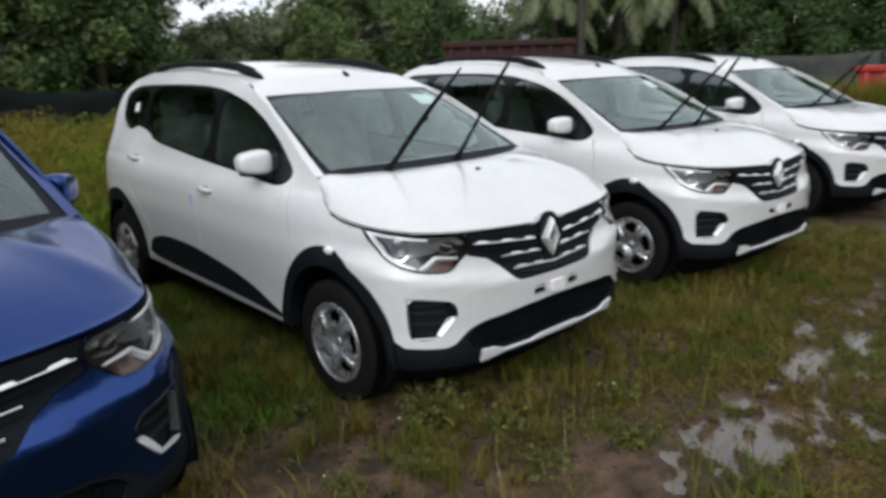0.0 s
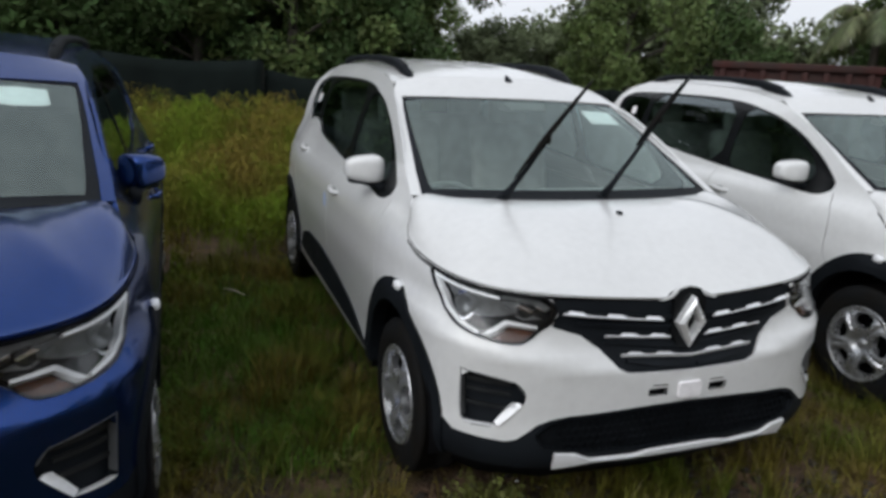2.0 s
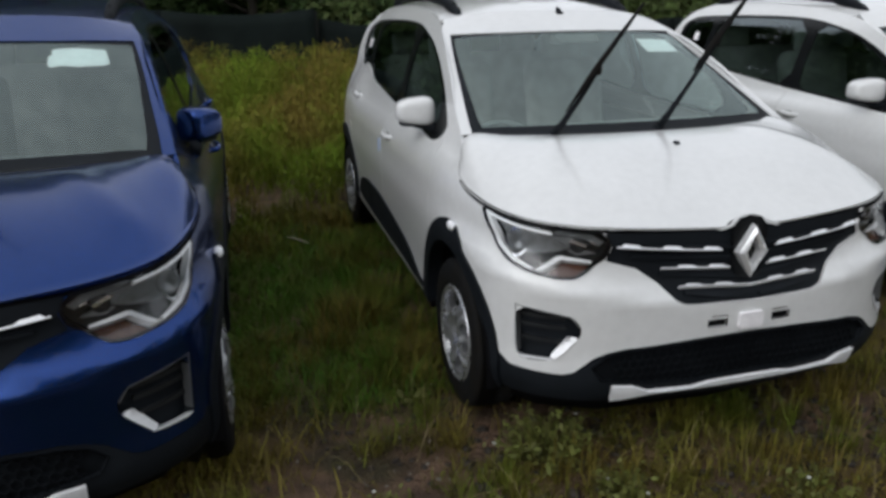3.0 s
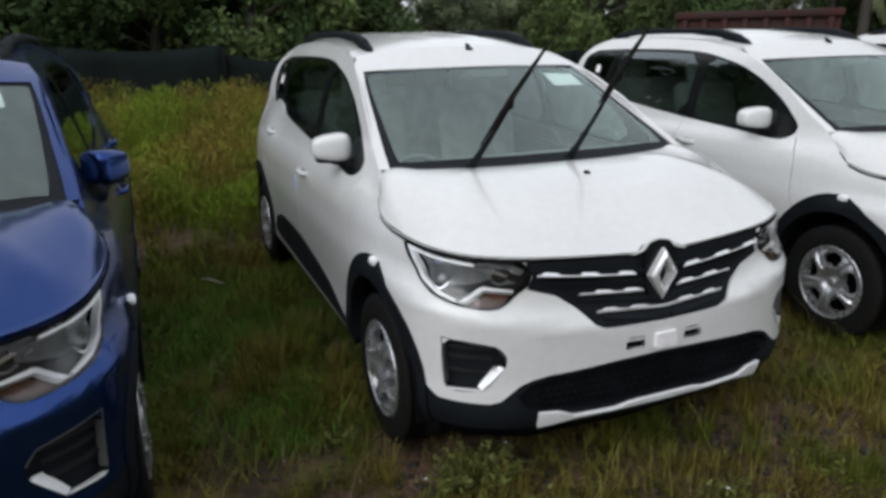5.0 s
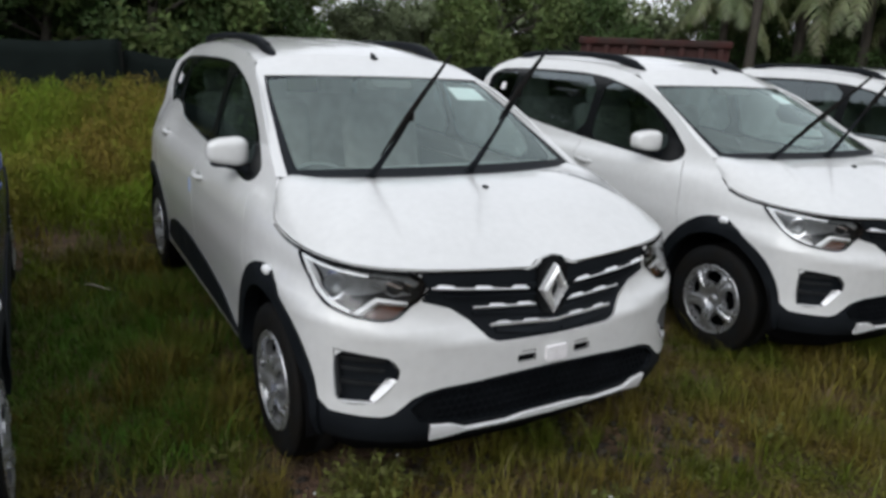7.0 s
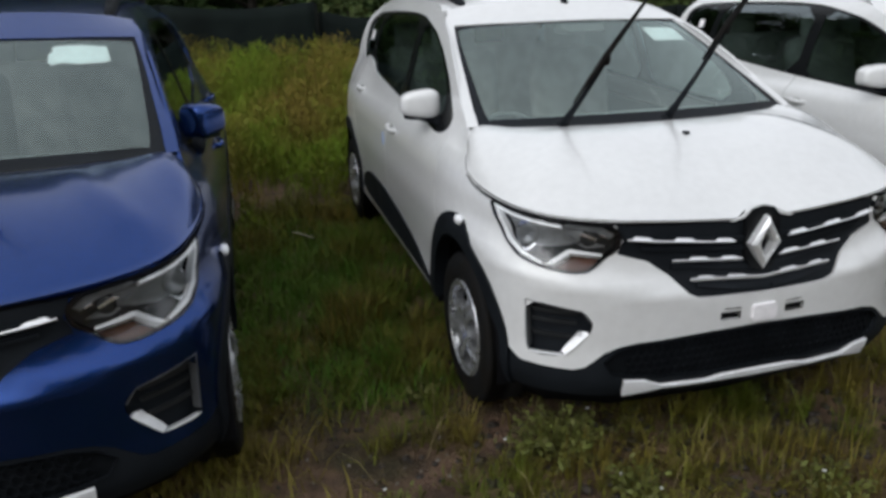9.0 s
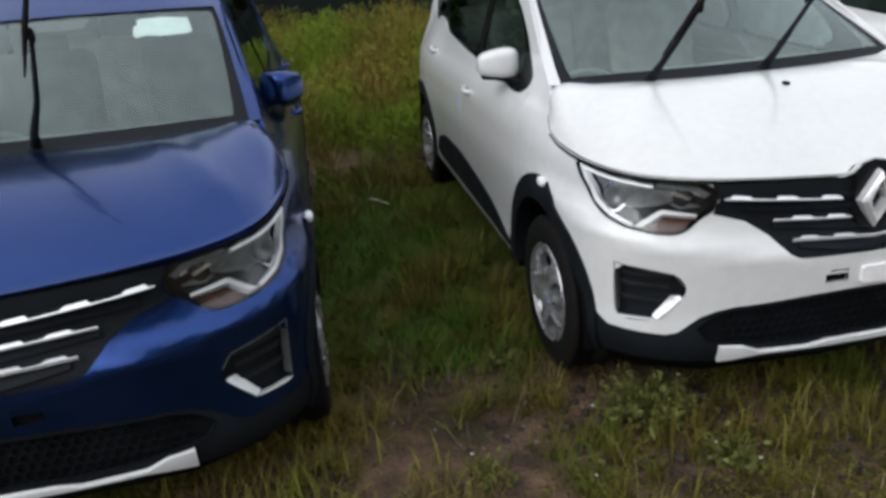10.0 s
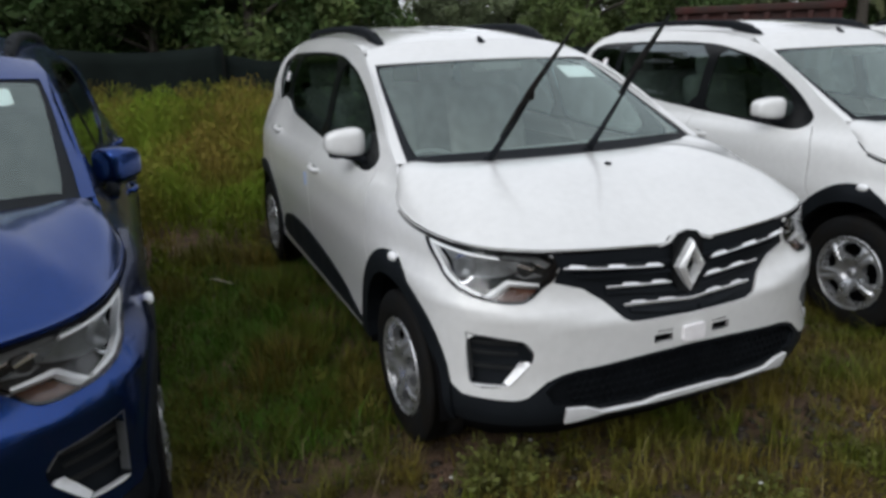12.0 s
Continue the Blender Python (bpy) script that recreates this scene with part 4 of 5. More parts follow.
SOIL = bpy.data.materials.new("wet_soil")
SOIL.use_nodes = True
sn, sl = SOIL.node_tree.nodes, SOIL.node_tree.links
sb = sn["Principled BSDF"]
sco = sn.new("ShaderNodeTexCoord")
tex = {}
for key, sc, de in (("patch", 1.9, 6), ("mid", 9.0, 9), ("clod", 22.0, 5), ("grain", 70.0, 4)):
    tex[key] = sn.new("ShaderNodeTexNoise")
    tex[key].inputs["Scale"].default_value, tex[key].inputs["Detail"].default_value = sc, de
    sl.new(sco.outputs["Object"], tex[key].inputs["Vector"])
r1, r2 = sn.new("ShaderNodeValToRGB"), sn.new("ShaderNodeValToRGB")
for r, stops in ((r1, ((.30, (.019, .014, .010)), (.46, (.135, .086, .058)), (.60, (.070, .048, .027)), (.72, (.030, .034, .011)))), (r2, ((.32, (.42, .40, .38)), (.70, (1.4, 1.35, 1.3))))):
    while len(r.color_ramp.elements) < len(stops):
        r.color_ramp.elements.new(.5)
    for e, (p, c) in zip(r.color_ramp.elements, stops):
        e.position, e.color = p, (*c, 1)
sl.new(tex["patch"].outputs["Fac"], r1.inputs["Fac"])
sl.new(tex["mid"].outputs["Fac"], r2.inputs["Fac"])
smix = sn.new("ShaderNodeMix")
smix.data_type, smix.blend_type = "RGBA", "MULTIPLY"
smix.inputs[0].default_value = 1
sl.new(r1.outputs["Color"], smix.inputs[6])
sl.new(r2.outputs["Color"], smix.inputs[7])
sl.new(smix.outputs[2], sb.inputs["Base Color"])
srough = sn.new("ShaderNodeMapRange")
srough.inputs["To Min"].default_value, srough.inputs["To Max"].default_value = .6, 1.0
sb.inputs["Specular IOR Level"].default_value = .3
sl.new(tex["mid"].outputs["Fac"], srough.inputs["Value"])
# low ground is wet and shines
sgeo, sz_, swet, srm = sn.new("ShaderNodeNewGeometry"), sn.new("ShaderNodeSeparateXYZ"), sn.new("ShaderNodeMapRange"), sn.new("ShaderNodeMath")
swet.inputs["From Min"].default_value, swet.inputs["From Max"].default_value = -.024, -.002
swet.inputs["To Min"].default_value, swet.inputs["To Max"].default_value = .22, 1.0
srm.operation = "MULTIPLY"
sl.new(sgeo.outputs["Position"], sz_.inputs["Vector"])
sl.new(sz_.outputs["Z"], swet.inputs["Value"])
sl.new(swet.outputs["Result"], srm.inputs[0])
sl.new(srough.outputs["Result"], srm.inputs[1])
sl.new(srm.outputs["Value"], sb.inputs["Roughness"])
sbump = sn.new("ShaderNodeBump")
sbump.inputs["Strength"].default_value, sbump.inputs["Distance"].default_value = .9, .035
sadd = sn.new("ShaderNodeMath")
sadd.operation = "ADD"
sl.new(tex["grain"].outputs["Fac"], sadd.inputs[0])
sl.new(tex["clod"].outputs["Fac"], sadd.inputs[1])
sl.new(sadd.outputs["Value"], sbump.inputs["Height"])
sl.new(sbump.outputs["Normal"], sb.inputs["Normal"])

xs = np.concatenate([[-1500, -300, -60, -20], np.arange(-9, -4, .5), np.arange(-4, 5, .045), np.arange(5, 16, .5), [25, 60, 300, 1500]])
ys = np.concatenate([[-1500, -300, -60, -20], np.arange(-8, -5, .5), np.arange(-5, 2, .045), np.arange(2, 14, .5), [25, 60, 300, 1500]])
gv = [(x, y, ground_z(x, y)) for x in xs for y in ys]
gf = [(i * len(ys) + j, (i + 1) * len(ys) + j, (i + 1) * len(ys) + j + 1, i * len(ys) + j + 1) for i in range(len(xs) - 1) for j in range(len(ys) - 1)]
tagged(new("ground", from_arrays("ground", gv, gf, SOIL)), "wet brown mud with sparse grass and shallow puddles", "ground", kind="structure")
WATER = mat("muddy_water", (.105, .084, .069), .08, vary=.2, scale=3, spec=.8)
tagged(new("water", from_arrays("water", [(-1.2, -5, -.023), (4.6, -5, -.023), (4.6, -2.2, -.023), (-1.2, -2.2, -.023)], [(0, 1, 2, 3)], WATER)), "shallow rain puddles lying in the mud", "puddle", kind="structure")

# ---- grass and weeds ----
GRASS = mat("grass_blades", (.070, .088, .008), .65, spec=.2, vary=.15, scale=2.2, fine=40, island=.5, second=(.122, .098, .017), wear=.35)
WEED = mat("tall_weeds", (.112, .165, .013), .7, vary=.15, scale=1.1, fine=14, island=.35, second=(.150, .118, .022), spec=.15, wear=.35)
GREEN = mat("lush_grass", (.056, .128, .012), .65, spec=.15, vary=.2, scale=2.4, fine=40, island=.4, second=(.070, .104, .014), wear=.35)


def blades(name, rows, material, label, category):
    """One object of many bent blades. rows: x, y, z, length, width, heading, bend."""
    r = arr(rows)
    n = len(r)
    dx, dy = np.cos(r[:, 5]), np.sin(r[:, 5])
    v = np.zeros((n, 5, 3))
    for k, (s, side) in enumerate(((0, -1), (0, 1), (.55, -.8), (.55, .8), (1, 0))):
        out = r[:, 3] * r[:, 6] * s**1.8
        v[:, k, 0] = r[:, 0] + dx * out - dy * side * r[:, 4] / 2
        v[:, k, 1] = r[:, 1] + dy * out + dx * side * r[:, 4] / 2
        v[:, k, 2] = r[:, 2] + r[:, 3] * s * (1 - .35 * r[:, 6] * s)
    base = 5 * np.arange(n)[:, None]
    tri = np.concatenate([base + [0, 1, 3], base + [0, 3, 2], base + [2, 3, 4]])
    me = bpy.data.meshes.new(name)
    me.vertices.add(5 * n)
    me.vertices.foreach_set("co", v.ravel())
    me.loops.add(tri.size)
    me.loops.foreach_set("vertex_index", tri.ravel().astype(np.int32))
    me.polygons.add(len(tri))
    me.polygons.foreach_set("loop_start", np.arange(0, tri.size, 3, dtype=np.int32))
    me.polygons.foreach_set("use_smooth", [True] * len(tri))
    me.materials.append(material)
    me.update(calc_edges=True)
    return tagged(new(name, me), label, category, kind="stuff")


def under_car(x, y, m=.9):
    return y < 2.0 and (abs(x) < m or abs(x + 2.6) < m or abs(x - 2.5) < m or abs(x - 5.5) < m + .1)


rng = random.Random(7)
short, lush = [], []
while len(short) < 76000:
    x, y = rng.uniform(-3.6, 5.0), rng.uniform(-4.6, 1.6)
    d = noise_at(x, y, .9, 5) + .6 * noise_at(x, y, 3.2, 9)
    bare = math.exp(-((x + 1.35) / .55) ** 2 - ((y + 1.85) / .42) ** 2) * 1.3
    pool = math.exp(-((x - 1.1) / 1.6) ** 2 - ((y + 2.9 - .05 * x) / .4) ** 2) * .55
    d += .35 * float(ease(.2, 1.2, x)) - 1.2 * float(ease(-3.7, -4.6, y)) - 1.2 * float(ease(-2.9, -3.6, x)) - 1.2 * float(ease(4.1, 5.0, x))
    green = math.exp(-((x + 1.3) / .6) ** 2 - ((y + .3) / 1.0) ** 2)
    if d - bare - .3 * pool + .9 * green < rng.uniform(-.40, .30) or hollow_at(x, y) > .15 and ground_z(x, y) < -.022 and rng.random() < .8:
        continue
    fringe = math.exp(-((y + 1.9 - .02 * x) / .35) ** 2) if -.9 < x < .95 or 1.6 < x < 3.5 else 0
    ln = rng.uniform(.03, .11) * (1 + 1.0 * max(0, d)) * (1 - .5 * float(ease(-.2, .5, x) * ease(-2.2, -2.5, y))) + fringe * rng.uniform(0, .08)
    if rng.random() < .015:
        ln += rng.uniform(.08, .25)
    row = (x, y, ground_z(x, y) - .005, ln, rng.uniform(.002, .0045) + ln * .008, rng.uniform(0, 6.283), rng.uniform(.35, 1.25))
    nose = math.exp(-((x - .05) / .75) ** 4 - ((y + 1.92) / .30) ** 2)
    if rng.random() < .6 * nose:
        continue
    (lush if green > .3 and rng.random() < green + .35 else short).append(row)
for _ in range(26000):
    x, y = rng.uniform(-2.0, -.55), rng.uniform(-1.35, 1.7)
    if noise_at(x, y, 1.6, 8) + .5 * noise_at(x, y, 5, 1) > rng.uniform(-.35, .2):
        lush.append((x, y, ground_z(x, y) - .005, rng.uniform(.03, .10), rng.uniform(.004, .008), rng.uniform(0, 6.283), rng.uniform(.2, .9)))
for k in range(150):
    x, y = rng.uniform(-1.75, -.85), rng.uniform(-1.25, 1.8)
    if noise_at(x, y, 1.5, 41) < -.1 or y < -.4 and x < -1.35:
        continue
    olive = x > -1.05 or y > .5 or y < -1.0 or rng.random() < .12
    big, high = rng.uniform(.03, .11), rng.uniform(.08, .20)
    for _ in range(rng.randrange(40, 100)):
        a, d = rng.uniform(0, 6.283), big * math.sqrt(rng.random())
        (short if olive else lush).append((x + d * math.cos(a), y + d * math.sin(a), ground_z(x, y) - .005, high * rng.uniform(.4, 1.2), rng.uniform(.0025, .0045), a + rng.uniform(-1.5, 1.5), rng.uniform(.15, .8)))
# thin growth over the rest of the yard
while len(short) < 112000:
    x, y = rng.uniform(-10, 12), rng.uniform(-11, 2)
    if noise_at(x, y, .7, 5) + .6 * noise_at(x, y, 2.3, 9) > rng.uniform(-.3, .6) and not under_car(x, y, .75):
        short.append((x, y, ground_z(x, y) - .005, rng.uniform(.04, .13), rng.uniform(.005, .009), rng.uniform(0, 6.283), rng.uniform(.35, 1.2)))
# loose tufts standing out of the mud, thicker along the noses of the cars
for k in range(520):
    x, y = (rng.uniform(-2.4, 4.4), rng.uniform(-4.2, -1.2)) if k < 330 else (rng.uniform(-1.75, 3.8), rng.gauss(-2.05, .22)) if k < 420 else (rng.uniform(-1.9, -.8), rng.uniform(-1.75, -.55))
    if under_car(x, y, .62) and y > -1.7 or math.hypot((x + 1.25) / .5, (y + 1.75) / .22) < 1 and rng.random() < .55 or noise_at(x, y, 1.1, 31) < -.25 or hollow_at(x, y) > .15 and ground_z(x, y) < -.022 and rng.random() < .8:
        continue
    big, tall_one = rng.uniform(.03, .10), rng.uniform(.03, .075) + (.04 if k >= 330 else 0)
    for _ in range(rng.randrange(40, 110)):
        a, d = rng.uniform(0, 6.283), big * math.sqrt(rng.random())
        px, py = x + d * math.cos(a), y + d * math.sin(a)
        short.append((px, py, ground_z(px, py) - .005, tall_one * rng.uniform(.5, 1.25), rng.uniform(.0022, .004), a + rng.uniform(-1.8, 1.8), rng.uniform(.25, .95)))
# upright sprigs before the cars, in loose bunches with dark gaps between them
for k in range(420):
    near = k < 250
    x, y = (rng.uniform(-1.0, 1.5), -1.72 - abs(rng.gauss(0, .42))) if near else (rng.uniform(1.3, 4.3), -1.85 - abs(rng.gauss(0, .35)))
    if noise_at(x, y, 1.9, 51) < -.12 or hollow_at(x, y) > .2 and ground_z(x, y) < -.014:
        continue
    big, high = rng.uniform(.015, .06), rng.uniform(.07, .17)
    for _ in range(rng.randrange(10, 34)):
        a, d = rng.uniform(0, 6.283), big * math.sqrt(rng.random())
        px, py = x + d * math.cos(a), y + d * math.sin(a)
        short.append((px, py, ground_z(px, py) - .005, high * rng.uniform(.45, 1.2), rng.uniform(.0028, .0052), a + rng.uniform(-1.5, 1.5), rng.uniform(.08, .5)))
# a rank olive tussock between the cars
for cx, cy, r, h, n in ((-1.12, -.52, .17, .21, 520), (-1.28, -.75, .10, .15, 220), (-1.0, .55, .16, .20, 380), (-.98, -.15, .10, .16, 200)):
    for _ in range(n):
        a, d = rng.uniform(0, 6.283), r * math.sqrt(rng.random())
        px, py = cx + d * math.cos(a), cy + d * math.sin(a)
        short.append((px, py, ground_z(px, py) - .005, h * rng.uniform(.35, 1.15), rng.uniform(.003, .0055), a + rng.uniform(-1, 1), rng.uniform(.1, .75)))
# rank grass round the tyres and along the sill
for k in range(90):
    x, y = rng.choice(((-.98, -1.37), (-1.0, .2), (-.95, 1.3), (1.62, -1.35), (-1.72, -1.2)))
    x, y = x + rng.gauss(0, .07), y + rng.gauss(0, .20 if abs(y) > .5 else .6)
    high = rng.uniform(.05, .15)
    for _ in range(rng.randrange(14, 40)):
        a, d = rng.uniform(0, 6.283), .05 * math.sqrt(rng.random())
        short.append((x + d * math.cos(a), y + d * math.sin(a), ground_z(x, y) - .005, high * rng.uniform(.4, 1.2), rng.uniform(.0025, .0045), a, rng.uniform(.1, .7)))
cover, cover_size = [], []
while len(cover) < 150000:
    x, y = rng.uniform(-3.4, 4.6), rng.uniform(-4.4, -.6)
    d = noise_at(x, y, 1.3, 15) + .8 * noise_at(x, y, 4.5, 2)
    bare = math.exp(-((x + 1.42) / .38) ** 2 - ((y + 1.92) / .16) ** 2) + math.exp(-((x + 1.25) / .40) ** 2 - ((y + 1.55) / .17) ** 2) + .7 * math.exp(-((x + .75) / .35) ** 2 - ((y + 2.35) / .2) ** 2)
    pool = math.exp(-((x - 1.1) / 1.6) ** 2 - ((y + 2.92 - .04 * x) / .4) ** 2)
    d += .75 * float(ease(-.4, .6, x) * ease(-2.05, -2.5, y)) - .25 * float(ease(-2.3, -1.9, y)) - 1.2 * float(ease(-3.6, -4.4, y)) - 1.2 * float(ease(-2.7, -3.4, x)) - 1.2 * float(ease(3.8, 4.6, x))
    if d - .8 * bare - .4 * pool < rng.uniform(-.35, .35) or hollow_at(x, y) > .15 and ground_z(x, y) < -.019:
        continue
    if rng.random() < .7 * math.exp(-((x - .05) / .8) ** 4 - ((y + 1.92) / .32) ** 2):
        continue
    cover.append((x, y, ground_z(x, y) + rng.uniform(.002, .03)))
    cover_size.append(rng.uniform(.005, .013))
COVER = mat("low_ground_cover", (.076, .083, .010), .75, vary=.2, scale=2.2, fine=30, island=.32, second=(.104, .078, .016), wear=.3, spec=.2)
blades("grass", short, GRASS, "short olive and straw-coloured grass growing in the mud", "grass")
blades("lush_grass", lush, GREEN, "low dark green grass between the parked cars", "grass")


def leaf_mesh(name, centres, sizes, material, rng, narrow=.45, upright=1.0):
    """Many single leaves, each turned its own way."""
    n = len(centres)
    c, s = arr(centres), arr(sizes)[:, None]
    r = np.random.RandomState(rng.randrange(10**6))
    a = r.normal(size=(n, 3)) * (1, 1, upright)
    a /= np.linalg.norm(a, axis=1, keepdims=True)
    b = np.cross(a, r.normal(size=(n, 3)))
    b /= np.linalg.norm(b, axis=1, keepdims=True)
    v = np.stack([c - a * s, c + b * s * narrow, c + a * s * 1.1, c - b * s * narrow], 1)
    k = 4 * np.arange(n)[:, None]
    tri = np.concatenate([k + [0, 1, 2], k + [0, 2, 3]])
    me = bpy.data.meshes.new(name)
    me.vertices.add(4 * n)
    me.vertices.foreach_set("co", v.ravel())
    me.loops.add(tri.size)
    me.loops.foreach_set("vertex_index", tri.ravel().astype(np.int32))
    me.polygons.add(len(tri))
    me.polygons.foreach_set("loop_start", np.arange(0, tri.size, 3, dtype=np.int32))
    me.materials.append(material)
    me.update(calc_edges=True)
    return me


def weed_height(x, y):
    """Low beside the cars, rising to shoulder height at the fence."""
    rise = float(ease(.6, 6.0, y + .9 * noise_at(x, y, .6, 2)))
    far = math.exp(-((x - 12.5) / 2.0) ** 2 - (y / 2.5) ** 2)
    return .10 + .80 * rise + .8 * far


tagged(new("ground_cover", leaf_mesh("ground_cover", cover, cover_size, COVER, rng, .4)), "tiny olive creeping leaves covering the mud in patches", "ground cover", kind="stuff")
tall, leaves, leaf_size = [], [], []
while len(tall) < 40000:
    x, y = rng.uniform(-7, 6.5), rng.uniform(.4, 7.9)
    clump = noise_at(x, y, 1.1, 11)
    if under_car(x, y) or clump < rng.uniform(-.8, .1):
        continue
    ln = weed_height(x, y) * rng.uniform(.5, 1.2) * (1 + .4 * clump)
    tall.append((x, y, 0, ln, rng.uniform(.004, .010), rng.uniform(0, 6.283), rng.uniform(.1, .6)))
while len(leaves) < 170000:
    x, y = rng.uniform(-6.5, 4.0), 8.0 - 7.0 * rng.random() ** .8
    clump = 1.3 * noise_at(x, y, 1.2, 21) + .5 * noise_at(x, y, 3.5, 4)
    if under_car(x, y) or clump < rng.uniform(-.45, .3):
        continue
    h = weed_height(x, y) * (1 + .45 * clump)
    leaves.append((x, y, h * rng.random() ** .6))
    leaf_size.append(rng.uniform(.02, .055))
for _ in range(12000):
    x, y = rng.uniform(6.5, 17), rng.uniform(-6, 8)
    tall.append((x, y, 0, weed_height(x, y) * rng.uniform(.4, 1.1) + .15, rng.uniform(.01, .03), rng.uniform(0, 6.283), rng.uniform(.1, .7)))
for _ in range(6000):
    x, y = rng.uniform(11.5, 12.7), rng.uniform(-3.5, 3)
    tall.append((x, y, 0, rng.uniform(1.0, 1.36), rng.uniform(.012, .03), rng.uniform(0, 6.283), rng.uniform(.1, .5)))
blades("weeds", tall, WEED, "tall yellow-green weed stalks growing wild behind the cars", "weeds")
tagged(new("weed_leaves", leaf_mesh("weed_leaves", leaves, leaf_size, WEED, rng, .13, 2.4)), "fine leafy olive-green weeds filling the strip before the fence", "weeds", kind="stuff")

# ---- fence ----
NET = mat("dark_shade_net", (.009, .0135, .0125), .85, spec=.08, vary=.35, scale=2.2, fine=120, bump=.3)
POST = mat("weathered_post", (.014, .016, .014), .9, spec=.1, vary=.3, scale=12, bump=.3)


def fence(label, points, tops, cloth=None):
    """Sagging dark net on posts; one panel between each two posts."""
    f = thing("fence", label, "fence", at=pose(*points[0], 0))
    o = Vector((*points[0], 0))
    for i, ((x0, y0), (x1, y1)) in enumerate(zip(points, points[1:])):
        n, rows = 14, 8
        verts = []
        for a in range(n + 1):
            s = a / n
            top = tops[i] + (tops[i + 1] - tops[i]) * s - .08 * 4 * s * (1 - s) + .02 * noise_at(s * 5, i, 1)
            for b in range(rows + 1):
                q = b / rows
                w = .05 * noise_at(s * 6 + i * 3, q * 3, 1.0)
                verts.append((x0 + (x1 - x0) * s - o.x + w * .3, y0 + (y1 - y0) * s - o.y + w, top * q))
        faces = [(a * (rows + 1) + b, (a + 1) * (rows + 1) + b, (a + 1) * (rows + 1) + b + 1, a * (rows + 1) + b + 1) for a in range(n) for b in range(rows)]
        me = from_arrays("net_panel", verts, faces, cloth or NET)
        ob = part("net_panel", me, f)
        ob.modifiers.new("thick", "SOLIDIFY").thickness = .006
    for (x, y), t in zip(points, tops):
        bm = tube(bmesh.new(), [(x - o.x, y - o.y + .06, 0), (x - o.x, y - o.y + .06, t * .5), (x - o.x + .01, y - o.y + .06, t - .03)], [.045, .04, .035], 8)
        part("post", from_bm("post", bm, POST), f)
    return f


fence("dark shade-net fence sagging between posts behind the weeds", [(-11, 8.3), (-8, 8.2), (-5.2, 8.1), (-2.6, 8.0), (-.32, 8.0)], [1.66, 1.62, 1.62, 1.60, 1.60])
fence("lower dark shade-net fence running on behind the row", [(-.25, 8.1), (1.6, 8.1), (4, 8.4), (7, 9.2), (10, 10.5), (14, 12)], [1.45, 1.36, 1.36, 1.4, 1.45, 1.5])
fence("grey boundary fence at the far side of the yard", [(15, 12), (17.5, 9), (18.5, 5.5), (19, 2), (19.2, -1.5), (19.5, -5), (20, -9)], [1.6, 1.6, 1.62, 1.65, 1.68, 1.7, 1.7],
      mat("grey_green_netting", (.075, .080, .070), .85, vary=.3, scale=2, fine=80, spec=.1))

# ---- trees ----
# the third is paler: haze over the far trees put into the leaf colour
LEAVES = [mat("dark_foliage", (.064, .110, .034), .65, spec=.2, vary=.3, scale=.7, fine=20, island=.35),
          mat("olive_foliage", (.105, .15, .046), .65, spec=.2, vary=.3, scale=.7, fine=20, island=.38),
          mat("hazed_foliage", (.18, .22, .12), .65, spec=.2, vary=.2, scale=.7, fine=20, island=.3)]
BARK = mat("bark", (.055, .047, .036), .9, vary=.35, scale=6, fine=40, bump=.6)
PALMLEAF = mat("palm_fronds", (.075, .10, .04), .55, vary=.25, scale=1.0, island=.4, second=(.11, .12, .05))


def build_tree(seed, height, spread, low, count, material, size):
    """Trunk, limbs and a crown of leaf clumps with gaps."""
    rng = random.Random(seed)
    tree = thing("tree", "leafy broadleaf tree behind the fence", "tree", "trees behind the fence")
    bm = bmesh.new()
    lean = (rng.uniform(-.4, .4), rng.uniform(-.4, .4))
    trunk = [(lean[0] * t**2, lean[1] * t**2, height * .8 * t) for t in (0, .2, .45, .7, 1)]
    tube(bm, trunk, [.17, .14, .11, .08, .03], 9)
    clumps = []
    for k in range(26):
        z = height * (low + (1 - low) * (k + .5) / 26)
        t = z / height
        w = spread * math.sin(math.pi * min(1, .12 + .85 * (t - low) / (1 - low))) ** .7
        a = k * 2.4 + rng.uniform(-.5, .5)
        d = w * rng.uniform(.35, 1.0)
        clumps.append((d * math.cos(a), d * math.sin(a), z, rng.uniform(.35, .75) * (.5 + spread / 4)))
        if k % 2 == 0:
            z0 = min(height * .75, z * .75)
            s = z0 / (height * .8)
            tube(bm, [(lean[0] * s**2, lean[1] * s**2, z0), (d * .5 * math.cos(a), d * .5 * math.sin(a), z0 + (z - z0) * .6), (d * math.cos(a), d * math.sin(a), z)], [.05, .035, .012], 6)
    part("trunk", from_bm("trunk", bm, BARK), tree)
    pts, sz = [], []
    for x, y, z, r in clumps:
        for _ in range(count // 26):
            u = Vector((rng.gauss(0, 1), rng.gauss(0, 1), rng.gauss(0, .75)))
            q = rng.random() ** .45 * r / max(u.length, .3)
            pts.append((x + u.x * q, y + u.y * q, max(.1, z + u.z * q)))
            sz.append(size * rng.uniform(.6, 1.3))
    part("crown", leaf_mesh("crown", pts, sz, material, rng), tree)
    return tree


